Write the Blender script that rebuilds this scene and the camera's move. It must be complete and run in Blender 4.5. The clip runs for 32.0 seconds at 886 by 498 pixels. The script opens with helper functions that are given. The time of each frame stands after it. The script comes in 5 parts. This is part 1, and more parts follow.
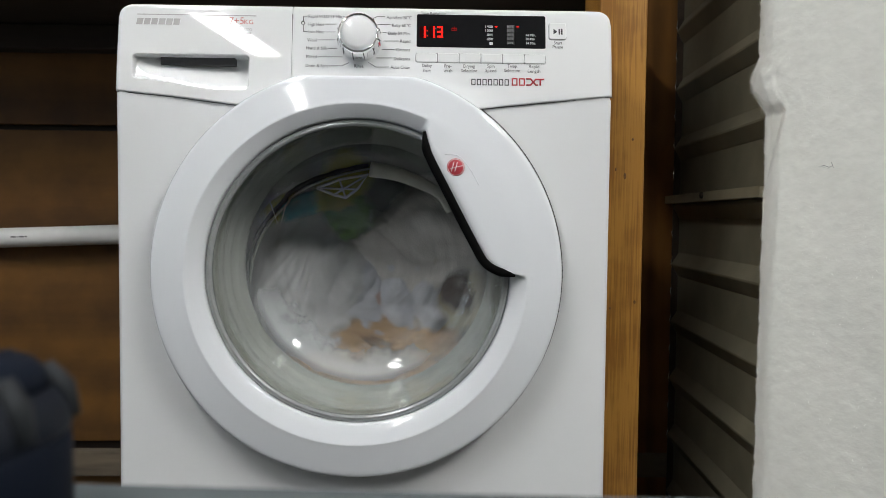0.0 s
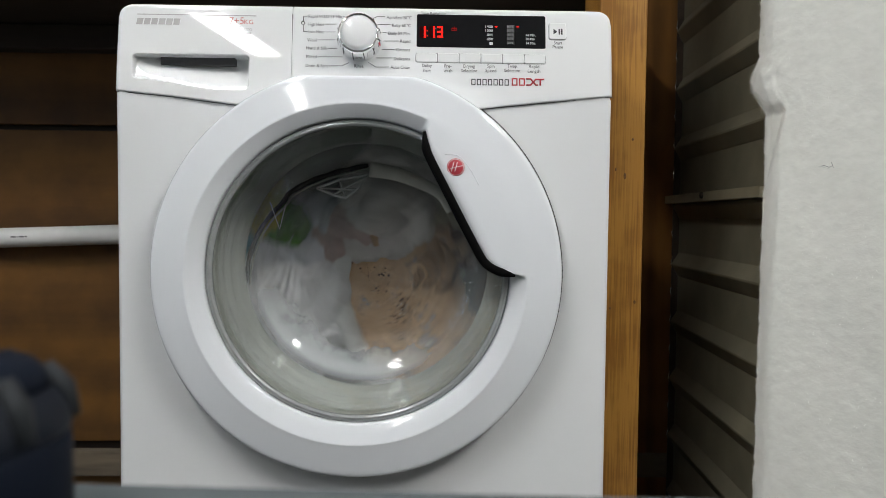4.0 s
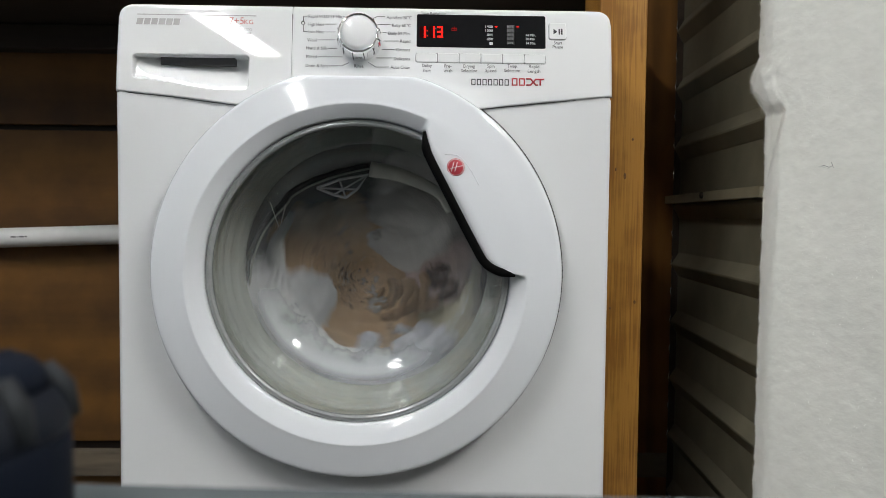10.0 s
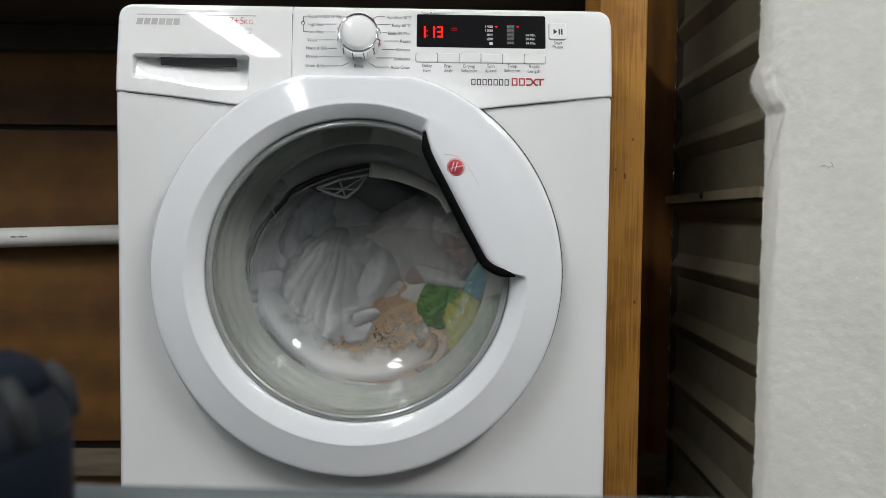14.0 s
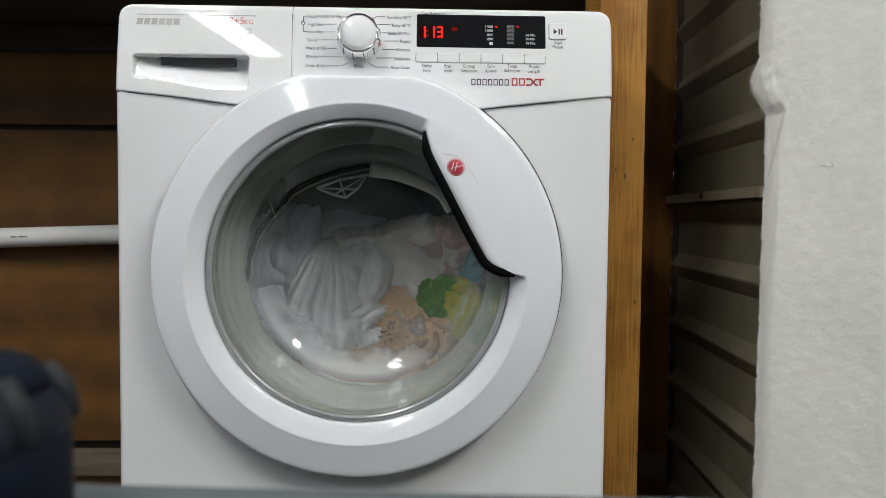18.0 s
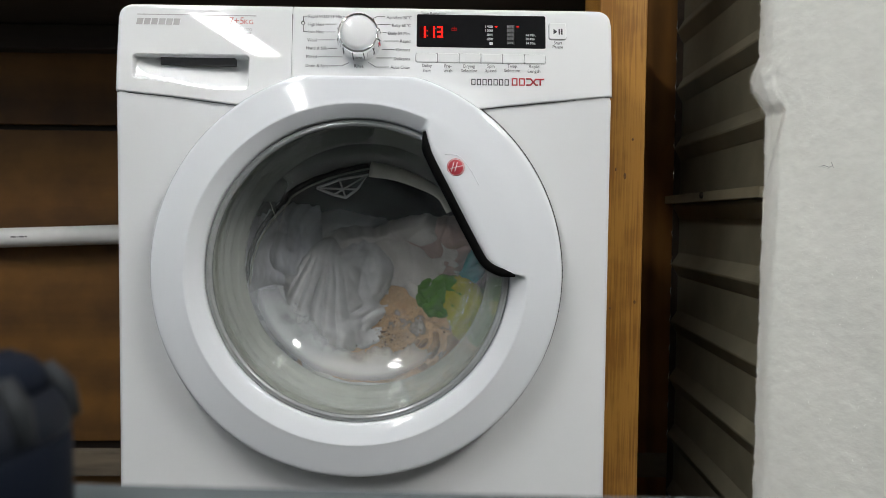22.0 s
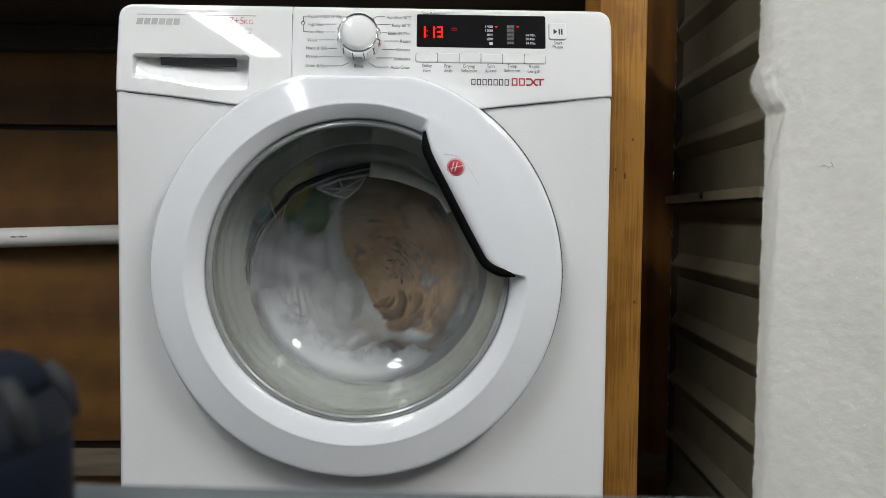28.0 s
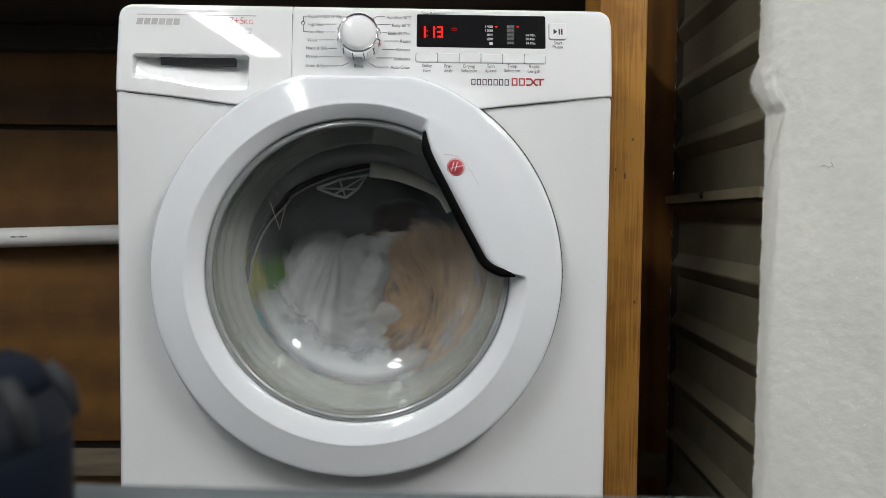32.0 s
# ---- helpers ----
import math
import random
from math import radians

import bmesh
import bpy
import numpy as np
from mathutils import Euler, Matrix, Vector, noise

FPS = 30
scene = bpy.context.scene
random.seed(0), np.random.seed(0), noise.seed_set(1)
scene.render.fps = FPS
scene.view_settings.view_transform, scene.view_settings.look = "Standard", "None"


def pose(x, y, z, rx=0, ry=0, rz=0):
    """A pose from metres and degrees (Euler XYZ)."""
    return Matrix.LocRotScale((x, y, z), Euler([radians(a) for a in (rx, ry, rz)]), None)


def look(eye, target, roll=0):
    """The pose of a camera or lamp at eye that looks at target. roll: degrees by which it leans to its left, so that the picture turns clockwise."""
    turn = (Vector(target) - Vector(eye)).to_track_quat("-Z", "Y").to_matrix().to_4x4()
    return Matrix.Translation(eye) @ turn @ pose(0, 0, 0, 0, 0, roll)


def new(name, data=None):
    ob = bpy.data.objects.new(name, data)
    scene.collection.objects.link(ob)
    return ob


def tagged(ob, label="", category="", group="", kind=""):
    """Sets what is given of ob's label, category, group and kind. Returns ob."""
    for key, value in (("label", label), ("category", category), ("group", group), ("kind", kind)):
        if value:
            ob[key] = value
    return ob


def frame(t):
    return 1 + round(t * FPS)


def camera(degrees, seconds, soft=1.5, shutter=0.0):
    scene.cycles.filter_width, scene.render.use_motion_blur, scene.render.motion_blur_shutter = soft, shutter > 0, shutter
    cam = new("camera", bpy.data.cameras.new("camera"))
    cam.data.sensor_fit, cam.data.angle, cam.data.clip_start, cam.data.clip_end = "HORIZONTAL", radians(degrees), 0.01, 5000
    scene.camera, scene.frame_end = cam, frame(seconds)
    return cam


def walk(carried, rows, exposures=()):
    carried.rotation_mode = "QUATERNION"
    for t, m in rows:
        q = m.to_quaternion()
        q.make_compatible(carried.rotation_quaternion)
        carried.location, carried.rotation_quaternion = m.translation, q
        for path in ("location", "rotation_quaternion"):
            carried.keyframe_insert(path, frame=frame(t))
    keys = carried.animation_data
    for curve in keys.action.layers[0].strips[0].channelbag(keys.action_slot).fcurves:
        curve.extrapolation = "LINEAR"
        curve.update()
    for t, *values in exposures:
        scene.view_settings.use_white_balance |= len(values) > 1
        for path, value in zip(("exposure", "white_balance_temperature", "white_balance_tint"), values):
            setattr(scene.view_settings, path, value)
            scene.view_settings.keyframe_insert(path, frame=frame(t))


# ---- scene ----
from mathutils.noise import noise as perlin

# ---- camera: it stands still on the bench ----
EYE = (0.0768, -0.8632, 0.6)
cam = camera(64, 32.0, soft=0.5, shutter=0.5)
still = look(EYE, (0.0982, 0.1356, 0.5551), 0.578)
walk(cam, [(0.0, still), (32.0, still)])
cam.data.dof.use_dof = True
cam.data.dof.focus_distance = 0.86
cam.data.dof.aperture_fstop = 9.5

# ---- world and exposure ----
scene.view_settings.exposure = 0.05
world = bpy.data.worlds.new("world")
scene.world = world
world.use_nodes = True
world.node_tree.nodes["Background"].inputs[0].default_value = (0.05, 0.055, 0.06, 1)
world.node_tree.nodes["Background"].inputs[1].default_value = 0.3


# ---- materials ----
def material(name, base, rough=0.5, metal=0.0, vary=0.08, size=40.0, bump=0.0, stretch=(1, 1, 1), other=None, spec=0.5, coat=0.0, sheen=0.0,
             fine=0.0, random_tint=0.0):
    """Principled surface: noise at two scales shifts the colour, roughness and relief."""
    m = bpy.data.materials.new(name)
    m.use_nodes = True
    nt = m.node_tree
    b = nt.nodes["Principled BSDF"]
    b.inputs["Roughness"].default_value = rough
    b.inputs["Metallic"].default_value = metal
    b.inputs["Specular IOR Level"].default_value = spec
    b.inputs["Coat Weight"].default_value = coat
    b.inputs["Coat Roughness"].default_value = 0.05
    b.inputs["Sheen Weight"].default_value = sheen
    tc = nt.nodes.new("ShaderNodeTexCoord")
    mp = nt.nodes.new("ShaderNodeMapping")
    mp.inputs["Scale"].default_value = stretch
    nt.links.new(tc.outputs["Object"], mp.inputs["Vector"])
    n1 = nt.nodes.new("ShaderNodeTexNoise")
    n1.inputs["Scale"].default_value = size
    n1.inputs["Detail"].default_value = 6
    n2 = nt.nodes.new("ShaderNodeTexNoise")
    n2.inputs["Scale"].default_value = size * 0.13
    n2.inputs["Detail"].default_value = 3
    for n in (n1, n2):
        nt.links.new(mp.outputs[0], n.inputs["Vector"])
    mixn = nt.nodes.new("ShaderNodeMath")
    mixn.operation = "ADD"
    nt.links.new(n1.outputs[0], mixn.inputs[0])
    nt.links.new(n2.outputs[0], mixn.inputs[1])
    half = nt.nodes.new("ShaderNodeMath")
    half.operation = "MULTIPLY"
    half.inputs[1].default_value = 0.5
    nt.links.new(mixn.outputs[0], half.inputs[0])
    ramp = nt.nodes.new("ShaderNodeValToRGB")
    lo = other if other else tuple(c * (1 - vary * 2) for c in base)
    hi = tuple(min(1, c * (1 + vary)) for c in base)
    ramp.color_ramp.elements[0].position = 0.32
    ramp.color_ramp.elements[1].position = 0.66
    ramp.color_ramp.elements[0].color = (*lo, 1)
    ramp.color_ramp.elements[1].color = (*hi, 1)
    nt.links.new(half.outputs[0], ramp.inputs[0])
    out = ramp.outputs[0]
    if random_tint:
        oi = nt.nodes.new("ShaderNodeObjectInfo")
        hs = nt.nodes.new("ShaderNodeHueSaturation")
        mr = nt.nodes.new("ShaderNodeMapRange")
        mr.inputs["To Min"].default_value = 1 - random_tint
        mr.inputs["To Max"].default_value = 1 + random_tint
        nt.links.new(oi.outputs["Random"], mr.inputs["Value"])
        nt.links.new(mr.outputs[0], hs.inputs["Value"])
        nt.links.new(out, hs.inputs["Color"])
        out = hs.outputs[0]
    nt.links.new(out, b.inputs["Base Color"])
    if bump or fine:
        bp = nt.nodes.new("ShaderNodeBump")
        bp.inputs["Strength"].default_value = bump or fine
        bp.inputs["Distance"].default_value = 0.002
        nt.links.new(n1.outputs[0], bp.inputs["Height"])
        nt.links.new(bp.outputs[0], b.inputs["Normal"])
    return m


def glow(name, colour, strength):
    m = bpy.data.materials.new(name)
    m.use_nodes = True
    b = m.node_tree.nodes["Principled BSDF"]
    b.inputs["Base Color"].default_value = (*colour, 1)
    b.inputs["Emission Color"].default_value = (*colour, 1)
    b.inputs["Emission Strength"].default_value = strength
    b.inputs["Specular IOR Level"].default_value = 0.0
    return m


def glass_material(name, tint, rough=0.0):
    """Clear glass: light passes straight through each thin face with a tint, and Fresnel gloss reflects the rest."""
    m = bpy.data.materials.new(name)
    m.use_nodes = True
    nt = m.node_tree
    nt.nodes.remove(nt.nodes["Principled BSDF"])
    clear = nt.nodes.new("ShaderNodeBsdfTransparent")
    clear.inputs["Color"].default_value = (*tint, 1)
    gloss = nt.nodes.new("ShaderNodeBsdfGlossy")
    gloss.inputs["Roughness"].default_value = rough
    lw = nt.nodes.new("ShaderNodeLayerWeight")
    lw.inputs["Blend"].default_value = 0.5
    steep = nt.nodes.new("ShaderNodeMath")
    steep.operation = "POWER"
    steep.inputs[1].default_value = 5.0
    nt.links.new(lw.outputs["Facing"], steep.inputs[0])
    fres = nt.nodes.new("ShaderNodeMath")
    fres.operation = "MULTIPLY_ADD"
    fres.inputs[1].default_value, fres.inputs[2].default_value = 0.96, 0.04
    nt.links.new(steep.outputs[0], fres.inputs[0])
    mix = nt.nodes.new("ShaderNodeMixShader")
    nt.links.new(fres.outputs[0], mix.inputs[0])
    nt.links.new(clear.outputs[0], mix.inputs[1])
    nt.links.new(gloss.outputs[0], mix.inputs[2])
    nt.links.new(mix.outputs[0], nt.nodes["Material Output"].inputs["Surface"])
    return m


M_ENAMEL = material("white_enamel", (0.735, 0.748, 0.757), 0.32, vary=0.012, size=6, coat=0.2)
M_PANEL = material("white_gloss_plastic", (0.80, 0.81, 0.815), 0.035, vary=0.01, size=8)
M_RING = material("white_door_plastic", (0.745, 0.768, 0.80), 0.06, vary=0.012, size=8)
M_BUTTON = material("white_button_plastic", (0.78, 0.79, 0.79), 0.3, vary=0.01, size=20)
M_SEAM = material("seam_grey", (0.16, 0.16, 0.165), 0.6, vary=0.1)
# Dark joints and marks; also stands in for shade at seal fold and door
M_GAP = material("dark_gap_and_shade", (0.03, 0.03, 0.032), 0.7, vary=0.1)
M_CHROME = material("chrome", (0.86, 0.86, 0.87), 0.06, 1.0, vary=0.02, size=20)
M_BLACK = material("black_rubber_trim", (0.003, 0.003, 0.003), 0.8, vary=0.1, size=60, spec=0.06)
M_SCREEN = material("black_display_glass", (0.004, 0.004, 0.005), 0.5, vary=0.05, spec=0.08)
M_INK = material("grey_print", (0.035, 0.035, 0.042), 0.5, vary=0.05)
M_SILVER = material("silver_print", (0.40, 0.39, 0.39), 0.35, 0.0, vary=0.05)
M_REDINK = material("red_print", (0.50, 0.045, 0.06), 0.4, vary=0.05)
M_PALERED = material("pale_red_print", (0.60, 0.20, 0.19), 0.4, vary=0.05)
M_WHITEINK = material("white_print", (0.85, 0.85, 0.85), 0.5, vary=0.02)
M_RED = glow("red_segment", (1.0, 0.015, 0.01), 1.0)
M_REDDIM = glow("red_indicator", (0.30, 0.008, 0.006), 0.25)
M_REDOFF = glow("unlit_segment", (0.022, 0.001, 0.001), 0.5)
M_SLOT = material("grey_drawer_slot", (0.10, 0.10, 0.105), 0.5, vary=0.1, size=30)
M_BATTEN = material("tan_weathered_batten", (0.21, 0.165, 0.115), 0.7, vary=0.25, size=60, stretch=(0.15, 1, 1), bump=0.2)
M_GREYTAB = material("grey_tab_plastic", (0.022, 0.025, 0.028), 0.7, vary=0.1, size=30, spec=0.2)
M_RUBBER = material("grey_door_seal_rubber", (0.40, 0.415, 0.372), 0.38, vary=0.1, size=25, bump=0.1)
# Paler than the seal's rubber: the light on the lip is in the colour
M_LIP = material("lit_lip_and_clip", (0.62, 0.62, 0.57), 0.4, vary=0.08, size=40)
# Far below bare steel: the shade inside the drum is in this colour
M_STEEL = material("shaded_drum_steel", (0.135, 0.135, 0.136), 0.45, 0.3, vary=0.15, size=30)
M_GRILLE = material("pale_grey_grille", (0.62, 0.63, 0.62), 0.4, vary=0.05)
M_GLASS = glass_material("door_glass", (0.97, 0.978, 0.97))
M_GLASSRIM = material("grey_glass_rim", (0.34, 0.355, 0.355), 0.25, 0.2, vary=0.1, size=60)
def wood(name, light, dark, rings, along, knots=0.0, rough=0.5, grain=260.0, random_tint=0.0, knot_scale=5.5, slim=0.10, wander=7.0, streak=0.45, crisp=0.0):
    """Sawn timber: wavy growth bands, fine pores and a few knots; along names the grain's axis."""
    m = bpy.data.materials.new(name)
    m.use_nodes = True
    nt = m.node_tree
    b = nt.nodes["Principled BSDF"]
    b.inputs["Roughness"].default_value = rough
    tc = nt.nodes.new("ShaderNodeTexCoord")
    mp = nt.nodes.new("ShaderNodeMapping")
    mp.inputs["Scale"].default_value = [slim if k == along else 1.0 for k in "xyz"]
    nt.links.new(tc.outputs["Object"], mp.inputs["Vector"])
    wv = nt.nodes.new("ShaderNodeTexWave")
    wv.bands_direction = "Z" if along == "x" else "X"
    for k, v in (("Scale", rings), ("Distortion", wander), ("Detail", 3.0), ("Detail Scale", 1.3)):
        wv.inputs[k].default_value = v
    nz = nt.nodes.new("ShaderNodeTexNoise")
    nz.inputs["Scale"].default_value = grain
    nz.inputs["Detail"].default_value = 5
    big = nt.nodes.new("ShaderNodeTexNoise")
    big.inputs["Scale"].default_value = 13
    big.inputs["Detail"].default_value = 4
    for n in (wv, nz, big):
        nt.links.new(mp.outputs[0], n.inputs["Vector"])
    nt.links.new(tc.outputs["Object"], big.inputs["Vector"])
    a = nt.nodes.new("ShaderNodeMix")
    a.inputs[0].default_value = streak
    nt.links.new(wv.outputs["Fac"], a.inputs[2])
    nt.links.new(nz.outputs[0], a.inputs[3])
    c = nt.nodes.new("ShaderNodeMix")
    c.inputs[0].default_value = 0.55
    nt.links.new(a.outputs[0], c.inputs[2])
    nt.links.new(big.outputs[0], c.inputs[3])
    ramp = nt.nodes.new("ShaderNodeValToRGB")
    ramp.color_ramp.elements[0].position, ramp.color_ramp.elements[0].color = 0.30 + crisp, (*dark, 1)
    ramp.color_ramp.elements[1].position, ramp.color_ramp.elements[1].color = 0.66 - crisp, (*light, 1)
    nt.links.new(c.outputs[0], ramp.inputs[0])
    out = ramp.outputs[0]
    if knots:
        vo = nt.nodes.new("ShaderNodeTexVoronoi")
        vo.inputs["Scale"].default_value = knot_scale
        mk = nt.nodes.new("ShaderNodeMapping")
        mk.inputs["Scale"].default_value = [0.55 if k == along else 1.0 for k in "xyz"]
        nt.links.new(tc.outputs["Object"], mk.inputs["Vector"])
        nt.links.new(mk.outputs[0], vo.inputs["Vector"])
        near = nt.nodes.new("ShaderNodeMapRange")
        near.inputs["From Min"].default_value, near.inputs["From Max"].default_value = 0.035, 0.075
        near.inputs["To Min"].default_value, near.inputs["To Max"].default_value = knots, 0.0
        nt.links.new(vo.outputs["Distance"], near.inputs["Value"])
        mixk = nt.nodes.new("ShaderNodeMix")
        mixk.data_type = "RGBA"
        nt.links.new(near.outputs[0], mixk.inputs[0])
        nt.links.new(out, mixk.inputs[6])
        mixk.inputs[7].default_value = (*[k * 0.35 for k in dark], 1)
        out = mixk.outputs[2]
    if random_tint:
        oi = nt.nodes.new("ShaderNodeObjectInfo")
        hs = nt.nodes.new("ShaderNodeHueSaturation")
        mr = nt.nodes.new("ShaderNodeMapRange")
        mr.inputs["To Min"].default_value, mr.inputs["To Max"].default_value = 1 - random_tint, 1 + random_tint
        nt.links.new(oi.outputs["Random"], mr.inputs["Value"])
        nt.links.new(mr.outputs[0], hs.inputs["Value"])
        nt.links.new(out, hs.inputs["Color"])
        out = hs.outputs[0]
    nt.links.new(out, b.inputs["Base Color"])
    bp = nt.nodes.new("ShaderNodeBump")
    bp.inputs["Strength"].default_value = 0.25
    bp.inputs["Distance"].default_value = 0.001
    nt.links.new(nz.outputs[0], bp.inputs["Height"])
    nt.links.new(bp.outputs[0], b.inputs["Normal"])
    return m


M_PLY = wood("brown_plywood", (0.200, 0.088, 0.0150), (0.085, 0.035, 0.0065), 2.0, "x", 0.0, 0.6, 45.0, 0.06)
M_PLY2 = wood("red_brown_plywood", (0.26, 0.115, 0.030), (0.15, 0.064, 0.017), 8.0, "z", 0.0, 0.45, 120.0)
M_PINE = wood("varnished_pine", (0.40, 0.195, 0.035), (0.25, 0.11, 0.019), 42.0, "z", 0.85, 0.4, 420.0, knot_scale=9.0, slim=0.03, wander=3.0, streak=0.95, crisp=0.12)
M_DARKWOOD = material("dark_stained_timber", (0.045, 0.03, 0.02), 0.7, vary=0.2, size=40, stretch=(0.15, 1, 1))
M_STRIP = material("cream_strip_paint", (0.28, 0.25, 0.17), 0.5, vary=0.1, size=30)
M_PIPE = material("white_plastic_pipe", (0.74, 0.74, 0.72), 0.35, vary=0.05, size=30)
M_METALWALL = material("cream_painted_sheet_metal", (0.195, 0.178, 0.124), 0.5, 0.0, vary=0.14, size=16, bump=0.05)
M_BATT = material("white_polyester_wadding", (0.83, 0.828, 0.775), 0.95, vary=0.03, size=70, bump=0.6, sheen=0.3)
M_FLOOR = material("grey_concrete", (0.085, 0.084, 0.080), 0.85, vary=0.15, size=12, bump=0.3)
M_PLASTER = material("painted_wall", (0.25, 0.248, 0.242), 0.8, vary=0.06, size=6, bump=0.1)
M_BENCH = material("grey_bench_laminate", (0.085, 0.102, 0.108), 0.5, vary=0.08, size=20)
M_NAVY = material("dark_navy_plastic", (0.005, 0.008, 0.016), 0.75, vary=0.15, size=30, spec=0.12)
M_GREYPLASTIC = material("grey_blue_plastic", (0.007, 0.0095, 0.016), 0.6, vary=0.1, size=30, spec=0.2)
M_TUBE = glow("lamp_diffuser", (0.985, 0.99, 0.985), 34.0)
M_TUBE2 = glow("bright_lamp_diffuser", (0.985, 0.99, 0.985), 62.0)
M_TUBE3 = glow("side_lamp_diffuser", (1.0, 0.99, 0.965), 60.0)
M_LAMPBODY = material("white_lamp_housing", (0.8, 0.8, 0.8), 0.4, vary=0.02)
M_RUST = material("dark_screw", (0.05, 0.045, 0.04), 0.4, 0.7, vary=0.2)


def cloth_material(name, base, other=None, size=300):
    return material(name, base, 0.95, vary=0.09, size=size, bump=0.45, other=other, sheen=0.25, spec=0.15)


def add_pores(m, colour, scale, lot):
    """Small round pores that bubbles leave in wet, soapy cloth, in patches."""
    nt = m.node_tree
    b = nt.nodes["Principled BSDF"]
    src = b.inputs["Base Color"].links[0].from_socket
    tc = nt.nodes.new("ShaderNodeTexCoord")
    vo = nt.nodes.new("ShaderNodeTexVoronoi")
    vo.inputs["Scale"].default_value = scale
    nz = nt.nodes.new("ShaderNodeTexNoise")
    nz.inputs["Scale"].default_value = 38
    for q in (vo, nz):
        nt.links.new(tc.outputs["Object"], q.inputs["Vector"])
    patch = nt.nodes.new("ShaderNodeMapRange")
    patch.inputs["From Min"].default_value, patch.inputs["From Max"].default_value = 0.62 - lot, 0.74 - lot
    nt.links.new(nz.outputs[0], patch.inputs["Value"])
    dot = nt.nodes.new("ShaderNodeMapRange")
    dot.inputs["From Min"].default_value, dot.inputs["From Max"].default_value = 0.10, 0.26
    dot.inputs["To Min"].default_value, dot.inputs["To Max"].default_value = 0.8, 0.0
    nt.links.new(vo.outputs["Distance"], dot.inputs["Value"])
    mul = nt.nodes.new("ShaderNodeMath")
    mul.operation = "MULTIPLY"
    nt.links.new(patch.outputs[0], mul.inputs[0])
    nt.links.new(dot.outputs[0], mul.inputs[1])
    mix = nt.nodes.new("ShaderNodeMix")
    mix.data_type = "RGBA"
    mix.inputs[7].default_value = (*colour, 1)
    nt.links.new(mul.outputs[0], mix.inputs[0])
    nt.links.new(src, mix.inputs[6])
    nt.links.new(mix.outputs[2], b.inputs["Base Color"])
    return m


M_WHITECLOTH = cloth_material("white_towelling", (0.86, 0.86, 0.89))
M_CASECLOTH = cloth_material("white_percale", (0.84, 0.835, 0.87))
M_GREYCLOTH = cloth_material("greyish_white_cotton", (0.79, 0.755, 0.74))
M_BLUECLOTH = cloth_material("bluish_white_cotton", (0.77, 0.785, 0.86))
M_BEIGE = cloth_material("beige_towelling", (0.72, 0.51, 0.325), (0.56, 0.365, 0.205))
M_TAN = cloth_material("tan_towelling", (0.36, 0.24, 0.145))
M_GREEN = cloth_material("green_cotton", (0.085, 0.25, 0.02))
M_YELLOW = cloth_material("lime_yellow_cotton", (0.42, 0.40, 0.015))
M_TEAL = cloth_material("turquoise_cotton", (0.03, 0.33, 0.40))
M_PINK = cloth_material("pink_cotton", (0.66, 0.50, 0.47))
M_CREAM = cloth_material("cream_cotton", (0.60, 0.54, 0.38))
M_BROWNCLOTH = cloth_material("dark_brown_cotton", (0.10, 0.06, 0.05))
add_pores(M_WHITECLOTH, (0.36, 0.34, 0.34), 190, 0.10)
add_pores(M_BEIGE, (0.25, 0.15, 0.09), 170, 0.12)
M_SUDS = material("white_suds", (0.84, 0.85, 0.85), 0.6, vary=0.04, size=120, bump=0.4)


# ---- mesh helpers ----
def link(name, bm, mat, parent=None, label="", smooth=True):
    me = bpy.data.meshes.new(name)
    bm.to_mesh(me)
    bm.free()
    me.materials.append(mat)
    if smooth:
        for p in me.polygons:
            p.use_smooth = True
    ob = new(name, me)
    if parent is not None:
        ob.parent = parent
    if label:
        ob["label"] = label
    return ob


def part(name, bm, mat, parent, label="", smooth=True):
    return link(name, bm, mat, parent, label, smooth)


def thing(name, label, category, group="", kind="", at=(0, 0, 0)):
    e = new(name)
    e.location = at
    e.empty_display_size = 0.05
    return tagged(e, label, category, group, kind)


def box(x0, x1, y0, y1, z0, z1, bevel=0.0, bm=None, seg=2):
    own = bmesh.new()
    bmesh.ops.create_cube(own, size=1)
    for v in own.verts:
        v.co = Vector((x0 + (v.co.x + 0.5) * (x1 - x0), y0 + (v.co.y + 0.5) * (y1 - y0), z0 + (v.co.z + 0.5) * (z1 - z0)))
    if bevel:
        bmesh.ops.bevel(own, geom=own.edges[:], offset=bevel, segments=seg, affect="EDGES", profile=0.5)
    if bm is None:
        return own
    me = bpy.data.meshes.new("join")
    own.to_mesh(me)
    own.free()
    bm.from_mesh(me)
    bpy.data.meshes.remove(me)
    return bm


def loops(rows, closed=True, cap_first=False, cap_last=False):
    """A skin over rows of points of equal length."""
    bm = bmesh.new()
    vs = [[bm.verts.new(p) for p in row] for row in rows]
    n = len(rows[0])
    for a, b in zip(vs, vs[1:]):
        for i in range(n if closed else n - 1):
            j = (i + 1) % n
            try:
                bm.faces.new((a[i], a[j], b[j], b[i]))
            except ValueError:
                pass
    if cap_first:
        bm.faces.new(vs[0][::-1])
    if cap_last:
        bm.faces.new(vs[-1])
    bmesh.ops.recalc_face_normals(bm, faces=bm.faces[:])
    return bm


